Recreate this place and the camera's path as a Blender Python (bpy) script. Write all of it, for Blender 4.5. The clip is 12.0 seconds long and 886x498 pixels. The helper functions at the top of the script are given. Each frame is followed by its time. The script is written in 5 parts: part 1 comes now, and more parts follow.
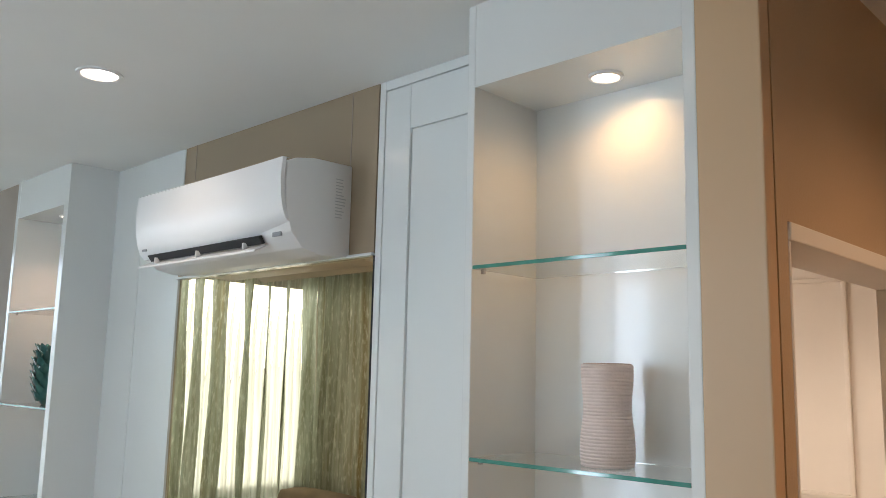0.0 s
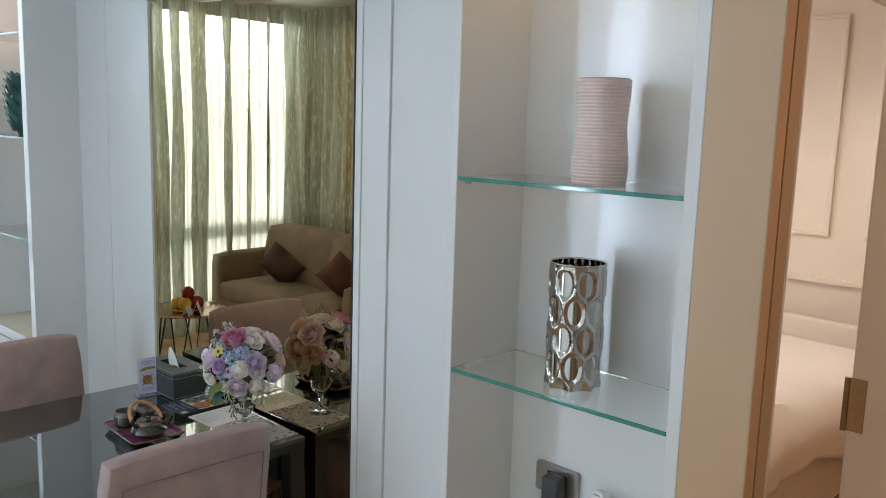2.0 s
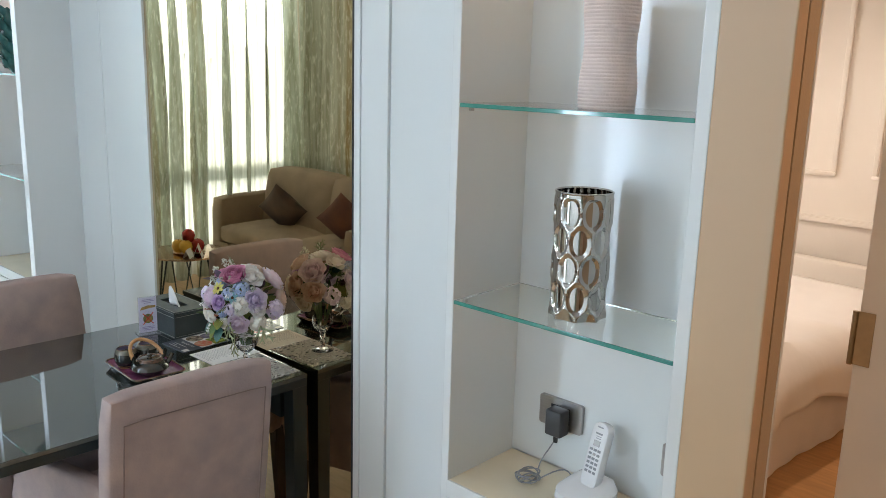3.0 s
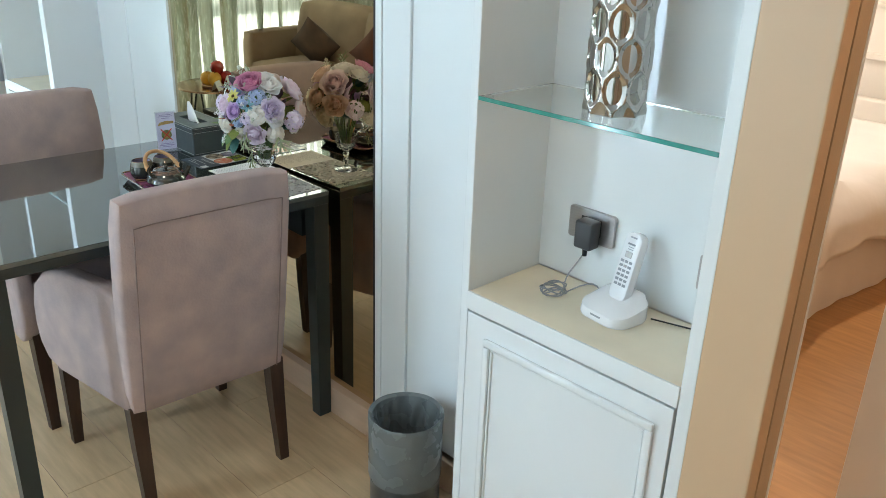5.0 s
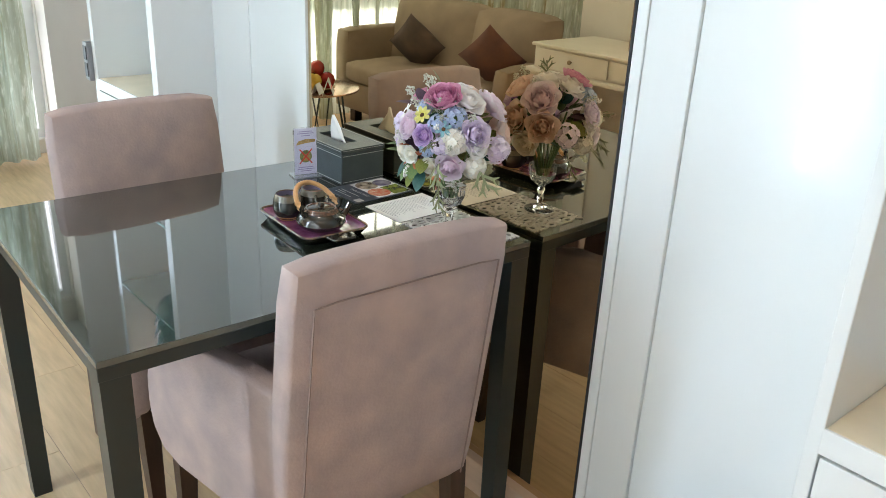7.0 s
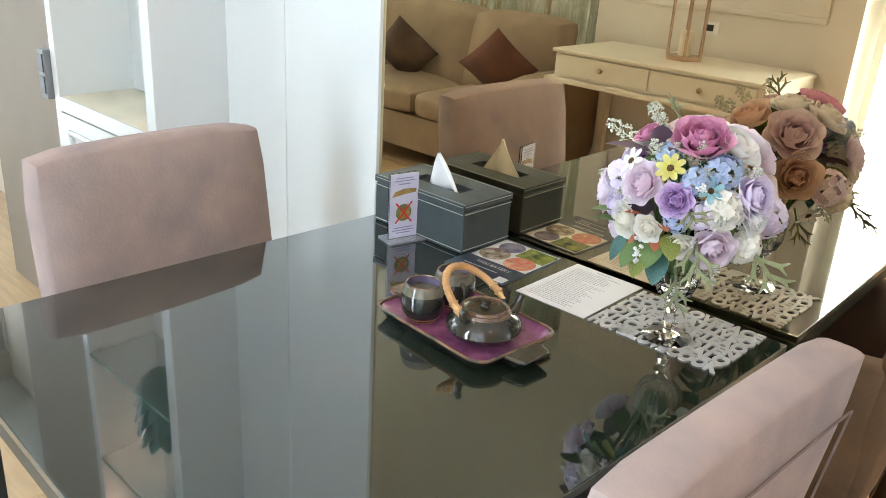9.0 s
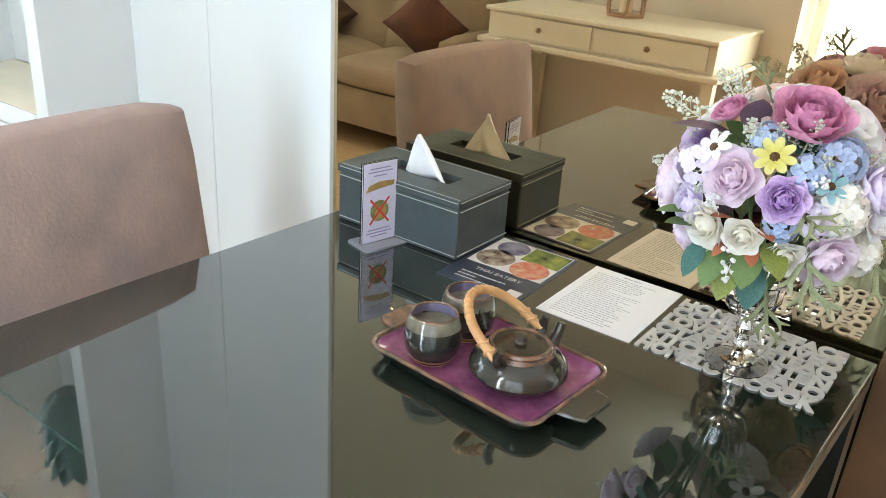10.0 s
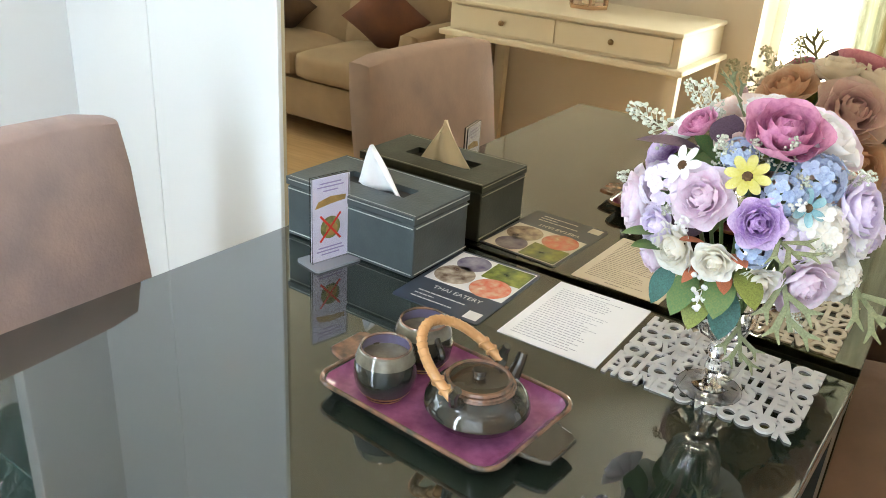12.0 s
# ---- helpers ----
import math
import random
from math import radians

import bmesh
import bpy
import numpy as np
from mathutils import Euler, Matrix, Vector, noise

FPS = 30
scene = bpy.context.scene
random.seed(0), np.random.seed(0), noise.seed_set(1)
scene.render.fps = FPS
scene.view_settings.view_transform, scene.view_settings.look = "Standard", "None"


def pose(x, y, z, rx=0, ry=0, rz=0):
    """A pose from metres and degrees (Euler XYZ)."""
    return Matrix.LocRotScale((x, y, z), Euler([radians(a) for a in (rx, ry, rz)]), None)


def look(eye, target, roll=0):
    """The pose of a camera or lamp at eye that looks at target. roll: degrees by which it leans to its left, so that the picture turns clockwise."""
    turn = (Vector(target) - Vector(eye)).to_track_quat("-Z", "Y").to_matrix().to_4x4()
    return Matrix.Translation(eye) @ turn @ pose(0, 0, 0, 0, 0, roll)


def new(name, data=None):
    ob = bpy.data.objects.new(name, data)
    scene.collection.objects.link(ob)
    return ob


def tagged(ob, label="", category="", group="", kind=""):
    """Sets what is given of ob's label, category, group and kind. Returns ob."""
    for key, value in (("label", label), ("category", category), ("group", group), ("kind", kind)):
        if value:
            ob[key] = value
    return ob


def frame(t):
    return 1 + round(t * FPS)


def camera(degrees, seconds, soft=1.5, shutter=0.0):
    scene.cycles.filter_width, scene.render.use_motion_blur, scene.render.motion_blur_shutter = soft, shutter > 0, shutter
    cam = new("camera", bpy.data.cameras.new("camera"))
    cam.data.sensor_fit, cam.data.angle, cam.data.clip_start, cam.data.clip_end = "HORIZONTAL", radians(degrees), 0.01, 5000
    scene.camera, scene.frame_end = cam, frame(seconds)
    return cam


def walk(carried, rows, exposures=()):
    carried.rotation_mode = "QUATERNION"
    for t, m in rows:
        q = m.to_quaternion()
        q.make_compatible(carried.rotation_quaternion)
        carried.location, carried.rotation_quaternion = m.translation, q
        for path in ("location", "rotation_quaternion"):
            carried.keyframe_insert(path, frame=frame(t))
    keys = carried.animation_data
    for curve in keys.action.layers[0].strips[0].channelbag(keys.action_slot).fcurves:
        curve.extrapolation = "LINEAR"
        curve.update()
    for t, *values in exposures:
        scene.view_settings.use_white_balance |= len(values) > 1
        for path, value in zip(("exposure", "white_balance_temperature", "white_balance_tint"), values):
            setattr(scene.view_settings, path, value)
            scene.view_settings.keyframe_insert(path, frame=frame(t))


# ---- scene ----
cam = camera(56.4, 12.0, soft=0.9)
PATH = [
    (0, (0.21, 0.319, 1.768), (-1.168, 1.738, 2.066), 1.3),
    (0.5, (0.202, 0.306, 1.764), (-1.183, 1.74, 1.926), 1.5),
    (1, (0.19, 0.326, 1.75), (-1.182, 1.781, 1.731), 1.4),
    (1.5, (0.17, 0.349, 1.728), (-1.193, 1.804, 1.564), 1.5),
    (2, (0.155, 0.372, 1.703), (-1.187, 1.824, 1.4), 1.8),
    (2.5, (0.138, 0.387, 1.681), (-1.195, 1.831, 1.308), 1.9),
    (4.3, (0.123, 0.462, 1.582), (-1.197, 1.826, 0.95), 1.1),
    (4.5, (0.118, 0.479, 1.561), (-1.204, 1.821, 0.888), 1.4),
    (5, (0.093, 0.499, 1.507), (-1.225, 1.799, 0.751), 2.0),
    (5.5, (-0.032, 0.514, 1.461), (-1.341, 1.798, 0.662), 2.2),
    (6, (-0.231, 0.524, 1.447), (-1.544, 1.802, 0.647), 2.1),
    (6.5, (-0.43, 0.57, 1.421), (-1.797, 1.809, 0.65), 2.1),
    (7, (-0.621, 0.598, 1.411), (-2.01, 1.821, 0.652), 2.7),
    (7.5, (-0.859, 0.547, 1.399), (-2.213, 1.81, 0.643), 3.3),
    (7.7, (-0.937, 0.533, 1.387), (-2.267, 1.821, 0.631), 3.5),
    (9.3, (-1.507, 0.737, 1.29), (-2.722, 2.139, 0.542), 3.3),
    (9.5, (-1.586, 0.76, 1.278), (-2.726, 2.208, 0.502), 3.7),
    (10, (-1.679, 0.83, 1.25), (-2.749, 2.313, 0.44), 3.9),
    (10.5, (-1.699, 0.888, 1.252), (-2.735, 2.389, 0.43), 3.7),
    (11, (-1.697, 0.908, 1.256), (-2.693, 2.43, 0.424), 3.9),
    (11.5, (-1.695, 0.91, 1.26), (-2.673, 2.443, 0.427), 3.9),
    (12, (-1.711, 0.903, 1.259), (-2.714, 2.422, 0.43), 3.8),
]
EXPOSURE = [(0, -0.38, 6700, 17), (1.0, -0.56, 6500, 18), (2.5, -0.22, 6350, 17), (4.3, 0.22, 6150, 10), (5.5, 0.42, 6050, 9), (6.8, 0.56, 6350, 14), (7.5, 0.68, 7050, 17), (9.5, 0.90, 6650, 17), (12, 1.04, 6700, 17)]
walk(cam, [(t, look(eye, target, roll)) for t, eye, target, roll in PATH], EXPOSURE)

# ---- light ----
world = bpy.data.worlds.new("world")
world.use_nodes = True
scene.world = world
wn = world.node_tree.nodes
sky = wn.new("ShaderNodeTexSky")
sky.sky_type, sky.sun_disc = "NISHITA", False
sky.sun_elevation, sky.sun_rotation = radians(48), radians(34)
wn["Background"].inputs["Strength"].default_value = 0.12
world.node_tree.links.new(sky.outputs["Color"], wn["Background"].inputs["Color"])


def lamp(name, kind, m, power, color=(1, 1, 1), **more):
    data = bpy.data.lights.new(name, kind)
    data.energy, data.color = power, color
    if kind == "AREA":
        data.shape, data.size, data.size_y = "RECTANGLE", more["size"], more["size_y"]
    elif kind == "SPOT":
        data.spot_size, data.spot_blend, data.shadow_soft_size = radians(more["angle"]), 0.7, 0.04
    else:
        data.angle = radians(more["angle"])
    ob = new(name, data)
    ob.matrix_world = m
    return ob


DAY = (0.66, 0.84, 1.0)
lamp("sun", "SUN", look((6, 9, 12), (0, 0, 0)), 1.5, (1, 0.95, 0.88), angle=0.5)
# daylight in the openings of the living room's windows
lamp("window_light", "AREA", look((-5.6, 0.35, 1.35), (-3, 0.35, 1.2)), 96, DAY, size=2.6, size_y=2.2)
lamp("window_light", "AREA", look((-0.9, -1.0, 1.35), (-0.9, 1, 1.25)), 40, DAY, size=3.0, size_y=2.2)
lamp("window_light", "AREA", look((-2.42, -0.97, 1.35), (-0.75, 1.8, 1.2)), 42, DAY, size=0.26, size_y=2.2)
# warm fill added at an unseen bedroom window to brighten the bedroom
lamp("window_light", "AREA", look((-3.2, 4.0, 1.5), (-1, 4.0, 1.0)), 34, (1.0, 0.86, 0.70), size=1.6, size_y=1.6)

# ---- materials ----


def material(name, color, rough=0.5, metal=0.0, vary=0.06, scale=6.0, bump=0.0, bump_scale=80.0, coat=0.0, second=None, stretch=(1, 1, 1), rvary=0.06, pieces=0.0, spec=0.5):
    m = bpy.data.materials.new(name)
    m.use_nodes = True
    n, l = m.node_tree.nodes, m.node_tree.links
    b = n["Principled BSDF"]
    b.inputs["Roughness"].default_value, b.inputs["Metallic"].default_value = rough, metal
    b.inputs["Coat Weight"].default_value = coat
    b.inputs["Coat Roughness"].default_value = 0.05
    b.inputs["Specular IOR Level"].default_value = spec
    tc = n.new("ShaderNodeTexCoord")
    mp = n.new("ShaderNodeMapping")
    mp.inputs["Scale"].default_value = stretch
    l.new(tc.outputs["Object"], mp.inputs["Vector"])
    big = n.new("ShaderNodeTexNoise")
    big.inputs["Scale"].default_value, big.inputs["Detail"].default_value = scale, 5
    l.new(mp.outputs["Vector"], big.inputs["Vector"])
    ramp = n.new("ShaderNodeMapRange")
    ramp.inputs["From Min"].default_value, ramp.inputs["From Max"].default_value = 0.3, 0.7
    l.new(big.outputs["Fac"], ramp.inputs["Value"])
    mix = n.new("ShaderNodeMix")
    mix.data_type = "RGBA"
    c2 = second if second else tuple(max(0, c * (1 - 2 * vary)) for c in color)
    mix.inputs["A"].default_value, mix.inputs["B"].default_value = (*color, 1), (*c2, 1)
    l.new(ramp.outputs["Result"], mix.inputs["Factor"])
    out = mix.outputs["Result"]
    if pieces:
        info = n.new("ShaderNodeObjectInfo")
        hsv = n.new("ShaderNodeHueSaturation")
        pr = n.new("ShaderNodeMapRange")
        pr.inputs["To Min"].default_value, pr.inputs["To Max"].default_value = 1 - pieces, 1 + pieces
        l.new(info.outputs["Random"], pr.inputs["Value"])
        l.new(pr.outputs["Result"], hsv.inputs["Value"])
        l.new(out, hsv.inputs["Color"])
        out = hsv.outputs["Color"]
    l.new(out, b.inputs["Base Color"])
    fine = n.new("ShaderNodeTexNoise")
    fine.inputs["Scale"].default_value, fine.inputs["Detail"].default_value = bump_scale, 4
    l.new(mp.outputs["Vector"], fine.inputs["Vector"])
    rr = n.new("ShaderNodeMapRange")
    rr.inputs["To Min"].default_value, rr.inputs["To Max"].default_value = max(0.01, rough - rvary), min(1, rough + rvary)
    l.new(big.outputs["Fac"], rr.inputs["Value"])
    l.new(rr.outputs["Result"], b.inputs["Roughness"])
    if bump:
        bp = n.new("ShaderNodeBump")
        bp.inputs["Strength"].default_value, bp.inputs["Distance"].default_value = bump, 0.01
        l.new(fine.outputs["Fac"], bp.inputs["Height"])
        l.new(bp.outputs["Normal"], b.inputs["Normal"])
    return m


def glass(name, color=(1, 1, 1), rough=0.0, ior=1.45):
    m = bpy.data.materials.new(name)
    m.use_nodes = True
    b = m.node_tree.nodes["Principled BSDF"]
    b.inputs["Base Color"].default_value = (*color, 1)
    b.inputs["Roughness"].default_value, b.inputs["IOR"].default_value = rough, ior
    b.inputs["Transmission Weight"].default_value = 1
    return m


def emitter(name, color, strength):
    m = bpy.data.materials.new(name)
    m.use_nodes = True
    b = m.node_tree.nodes["Principled BSDF"]
    b.inputs["Emission Color"].default_value = (*color, 1)
    b.inputs["Emission Strength"].default_value = strength
    return m


def cloth_light(name, color, second, share, scale, stretch):
    """Woven cloth that lets part of the light through."""
    m = material(name, color, 0.75, vary=0.1, scale=scale, second=second, stretch=stretch, bump=0.3, bump_scale=60)
    n, l = m.node_tree.nodes, m.node_tree.links
    tr = n.new("ShaderNodeBsdfTranslucent")
    ms = n.new("ShaderNodeMixShader")
    ms.inputs["Fac"].default_value = share
    src = n["Principled BSDF"].inputs["Base Color"].links[0].from_socket
    l.new(src, tr.inputs["Color"])
    l.new(n["Principled BSDF"].outputs["BSDF"], ms.inputs[1])
    l.new(tr.outputs["BSDF"], ms.inputs[2])
    l.new(ms.outputs["Shader"], n["Material Output"].inputs["Surface"])
    return m


WHITE = material("white_lacquer", (0.76, 0.79, 0.79), 0.22, vary=0.015, scale=3, bump=0.02, bump_scale=25, coat=0.3)
CEIL = material("ceiling_paint", (0.80, 0.81, 0.80), 0.75, vary=0.02, scale=2, bump=0.03, bump_scale=150)
TAUPE = material("taupe_lacquer", (0.33, 0.255, 0.175), 0.28, vary=0.012, rvary=0.02, scale=1.5, bump=0.03, bump_scale=30)
TAN = material("tan_lacquer", (0.60, 0.41, 0.25), 0.30, vary=0.012, rvary=0.02, scale=1.5, bump=0.03, bump_scale=30)
TAUPE_WALL = material("taupe_paint", (0.52, 0.37, 0.235), 0.45, vary=0.02, scale=2, bump=0.12, bump_scale=220)
CREAM = material("cream_wall", (0.80, 0.74, 0.66), 0.55, vary=0.03, scale=3, bump=0.04, bump_scale=150)
TOP = material("cream_laminate", (0.80, 0.72, 0.55), 0.35, vary=0.05, scale=9, bump=0.02)
OAK = material("oak_laminate", (0.63, 0.435, 0.245), 0.34, vary=0.12, scale=5, stretch=(1, 9, 1), bump=0.04, bump_scale=60, pieces=0.05)
OAK2 = material("amber_laminate", (0.55, 0.28, 0.10), 0.35, vary=0.12, scale=5, stretch=(1, 9, 1), bump=0.04, pieces=0.06)
SKIRT = material("skirting_laminate", (0.58, 0.40, 0.27), 0.4, vary=0.08, scale=4, stretch=(1, 1, 8))
BLACK = material("black_lacquer", (0.018, 0.030, 0.032), 0.32, vary=0.05, scale=8, coat=0.1)
BLACKGLASS = material("black_glass", (0.014, 0.020, 0.014), 0.015, vary=0.02, rvary=0.006, coat=1.0, spec=1.0)
EDGE = material("polished_glass_edge", (0.12, 0.135, 0.12), 0.12, vary=0.1, scale=20, coat=0.5)
SUEDE = material("mauve_suede", (0.46, 0.345, 0.312), 0.9, vary=0.2, scale=11, second=(0.33, 0.262, 0.258), bump=0.12, bump_scale=160)
FARTAUPE = material("matt_taupe_paint", (0.36, 0.30, 0.25), 0.7, vary=0.03, scale=3, bump=0.06, bump_scale=120)
PIPING = material("suede_piping", (0.25, 0.18, 0.165), 0.9, vary=0.08, scale=20)
DARKWOOD = material("dark_walnut", (0.055, 0.027, 0.016), 0.38, vary=0.2, scale=6, stretch=(9, 9, 1), bump=0.06)
SOFA = material("brown_suede", (0.34, 0.25, 0.17), 0.9, vary=0.1, scale=6, bump=0.12, bump_scale=160)
CUSHION = material("russet_velvet", (0.21, 0.085, 0.05), 0.85, vary=0.2, scale=7, second=(0.12, 0.06, 0.05), bump=0.2, bump_scale=70)
PLASTIC = material("white_plastic", (0.82, 0.82, 0.83), 0.24, vary=0.012, scale=4, coat=0.2)
PLASTIC2 = material("white_satin_plastic", (0.80, 0.80, 0.80), 0.35, vary=0.015, scale=5)
GREYPL = material("grey_plastic", (0.30, 0.31, 0.33), 0.45, vary=0.04, scale=12)
DARKPL = material("black_plastic", (0.02, 0.02, 0.022), 0.4, vary=0.1, scale=20)
GREYPLD = material("charcoal_plastic", (0.050, 0.053, 0.058), 0.35, vary=0.06, scale=20)
SLOT = material("dark_slot", (0.015, 0.016, 0.018), 0.7, vary=0.1)
STEEL = material("brushed_steel", (0.46, 0.44, 0.43), 0.34, 1.0, vary=0.05, scale=20, stretch=(1, 1, 12))
CHROME = material("chrome", (0.52, 0.49, 0.45), 0.04, 1.0, vary=0.02, rvary=0.02)
COPPER = material("copper", (0.60, 0.40, 0.27), 0.18, 1.0, vary=0.06)
BRASS = material("aged_brass", (0.42, 0.30, 0.17), 0.35, 1.0, vary=0.1, scale=30)
MIRROR = material("bronze_mirror", (0.69, 0.565, 0.385), 0.004, 1.0, vary=0.0, rvary=0.002)
SHELFGLASS = glass("shelf_glass", (0.93, 0.985, 0.97))
GLASSEDGE = material("green_glass_edge", (0.06, 0.30, 0.25), 0.08, vary=0.12, scale=30, coat=0.5)
CRYSTAL = glass("crystal", (0.98, 0.99, 1.0), 0.0, 1.52)
ACRYL = glass("clear_acrylic", (0.97, 0.98, 1.0), 0.02, 1.3)
FROST = material("polished_acrylic", (0.60, 0.63, 0.68), 0.15, vary=0.05, coat=0.5)
FROST.node_tree.nodes["Principled BSDF"].inputs["Transmission Weight"].default_value = 0.6
PANE = glass("window_glass", (0.98, 1.0, 1.0), 0.0, 1.05)
# Voile's vertical grey-white stripes paint the light and shade of its folds.
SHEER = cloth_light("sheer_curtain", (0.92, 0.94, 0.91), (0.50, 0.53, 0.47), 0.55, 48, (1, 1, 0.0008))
sn, sl = SHEER.node_tree.nodes, SHEER.node_tree.links
see, veil = sn.new("ShaderNodeBsdfTransparent"), sn.new("ShaderNodeMixShader")
veil.inputs["Fac"].default_value = 0.05
sl.new(sn["Material Output"].inputs["Surface"].links[0].from_socket, veil.inputs[1])
sl.new(see.outputs["BSDF"], veil.inputs[2])
sl.new(veil.outputs["Shader"], sn["Material Output"].inputs["Surface"])
# Ground colour is streaked pale and dark vertically to deepen the fold shading.
DRAPE = cloth_light("sage_brocade", (0.62, 0.68, 0.61), (0.36, 0.37, 0.27), 0.36, 30, (1, 1, 0.05))


def brocade(m):
    """Pale woven flecks and broad antique-gold stripes over the cloth's ground colour."""
    n, l = m.node_tree.nodes, m.node_tree.links
    b = n["Principled BSDF"]
    ground = b.inputs["Base Color"].links[0].from_socket
    tr = next(k for k in n if k.type == "BSDF_TRANSLUCENT")
    tc = next(k for k in n if k.type == "TEX_COORD")

    def veil_of(scale, stretch, lo, hi, color, under):
        mp, nz, mr, mx = n.new("ShaderNodeMapping"), n.new("ShaderNodeTexNoise"), n.new("ShaderNodeMapRange"), n.new("ShaderNodeMix")
        mp.inputs["Scale"].default_value = stretch
        nz.inputs["Scale"].default_value, nz.inputs["Detail"].default_value = scale, 3
        mr.inputs["From Min"].default_value, mr.inputs["From Max"].default_value = lo, hi
        mx.data_type = "RGBA"
        mx.inputs["B"].default_value = (*color, 1)
        l.new(tc.outputs["Object"], mp.inputs["Vector"])
        l.new(mp.outputs["Vector"], nz.inputs["Vector"])
        l.new(nz.outputs["Fac"], mr.inputs["Value"])
        l.new(mr.outputs["Result"], mx.inputs["Factor"])
        l.new(under, mx.inputs["A"])
        return mx.outputs["Result"]

    gold = veil_of(9, (1, 1, 0.02), 0.55, 0.72, (0.38, 0.31, 0.16), ground)
    out = veil_of(60, (1, 1, 0.22), 0.52, 0.78, (0.82, 0.85, 0.79), gold)
    l.new(out, b.inputs["Base Color"])
    l.new(out, tr.inputs["Color"])


brocade(DRAPE)
LINEN = material("bed_linen", (0.84, 0.80, 0.75), 0.85, vary=0.03, scale=4, bump=0.15, bump_scale=20)
LEATHER = material("grey_green_leather", (0.060, 0.080, 0.084), 0.42, vary=0.1, scale=30, bump=0.10, bump_scale=260)
STITCH = material("pale_stitching", (0.55, 0.58, 0.56), 0.8, vary=0.1)
PAPER = material("white_paper", (0.85, 0.85, 0.84), 0.8, vary=0.02, scale=12)
TISSUE = material("tissue_paper", (0.92, 0.92, 0.92), 0.9, vary=0.02, bump=0.2, bump_scale=40)
INK = material("grey_ink", (0.42, 0.42, 0.45), 0.8, vary=0.1)
NAVY = material("navy_print", (0.040, 0.056, 0.085), 0.3, vary=0.1, coat=0.5)
GLOWLAMP = emitter("lamp_glow", (1.0, 0.80, 0.55), 14)
GLOWLAMP2 = emitter("ceiling_lamp_glow", (1.0, 0.86, 0.70), 11)
GLOWLAMP3 = emitter("dim_lamp_glow", (1.0, 0.62, 0.36), 2.2)
BAG = material("bin_bag", (0.150, 0.165, 0.162), 0.27, vary=0.08, scale=14, bump=0.08, bump_scale=60)
BINM = material("bin_plastic", (0.050, 0.056, 0.056), 0.3, vary=0.1, scale=20)
SAND = material("blush_ceramic", (0.83, 0.70, 0.65), 0.7, vary=0.05, scale=30, bump=0.3, bump_scale=240)
RIMCLAY = material("bare_clay", (0.50, 0.36, 0.28), 0.5, vary=0.1, scale=40)
TEAL = material("teal_glaze", (0.05, 0.19, 0.18), 0.15, vary=0.2, scale=25, second=(0.02, 0.09, 0.085), coat=0.5)
GLAZE = material("dark_celadon_glaze", (0.018, 0.028, 0.025), 0.04, vary=0.3, scale=22, second=(0.045, 0.031, 0.018), coat=0.6, rvary=0.02, bump=0.16, bump_scale=30)
RIMGLAZE = material("brown_rim_glaze", (0.26, 0.125, 0.075), 0.16, vary=0.3, scale=70, second=(0.05, 0.045, 0.035), coat=0.4)
BAND = material("pale_run_glaze", (0.24, 0.22, 0.16), 0.12, vary=0.35, scale=45, second=(0.08, 0.075, 0.055), coat=0.3)
LIDG = material("olive_brown_glaze", (0.045, 0.033, 0.02), 0.14, vary=0.3, scale=30, coat=0.2)
PURPLE = material("plum_glaze", (0.36, 0.12, 0.24), 0.10, vary=0.25, scale=55, second=(0.20, 0.05, 0.12), coat=0.5, bump=0.08, bump_scale=45)
LILAC = material("lilac_inner_glaze", (0.24, 0.21, 0.33), 0.12, vary=0.15, scale=30, coat=0.5)
RATTAN = material("honey_rattan", (0.62, 0.33, 0.13), 0.4, vary=0.12, scale=40, coat=0.2)
MATM = material("silver_placemat", (0.60, 0.57, 0.53), 0.5, 0.0, vary=0.06, scale=40)

# ---- shape helpers ----


def add_box(bm, x0, x1, y0, y1, z0, z1, bevel=0.0, seg=2):
    r = bmesh.ops.create_cube(bm, size=1, matrix=Matrix.LocRotScale(((x0 + x1) / 2, (y0 + y1) / 2, (z0 + z1) / 2), None, (x1 - x0, y1 - y0, z1 - z0)))
    if bevel:
        edges = {e for v in r["verts"] for e in v.link_edges}
        bmesh.ops.bevel(bm, geom=list(edges), offset=bevel, segments=seg, profile=0.5, affect="EDGES")
    return bm


def box(x0, x1, y0, y1, z0, z1, bevel=0.0, seg=2):
    return add_box(bmesh.new(), x0, x1, y0, y1, z0, z1, bevel, seg)


def boxes(*rows, bevel=0.0):
    bm = bmesh.new()
    for r in rows:
        add_box(bm, *r, bevel=bevel)
    return bm


def lathe(profile, steps=40, around=(0, 0, 0), bm=None, wobble=None, cap=True):
    """A turned body from (radius, height) rows, from bottom to top."""
    bm = bm or bmesh.new()
    rings = []
    for k, (r, z) in enumerate(profile):
        ring = []
        for i in range(steps):
            a = 2 * math.pi * i / steps
            q = r * (wobble(a, z) if wobble else 1)
            ring.append(bm.verts.new((around[0] + q * math.cos(a), around[1] + q * math.sin(a), around[2] + z)))
        rings.append(ring)
    for a, b in zip(rings, rings[1:]):
        for i in range(steps):
            j = (i + 1) % steps
            bm.faces.new((a[i], a[j], b[j], b[i]))
    if profile[0][0] > 1e-5:
        bm.faces.new(list(reversed(rings[0])))
    if cap and profile[-1][0] > 1e-5:
        bm.faces.new(rings[-1])
    bmesh.ops.remove_doubles(bm, verts=bm.verts, dist=1e-5)
    return bm


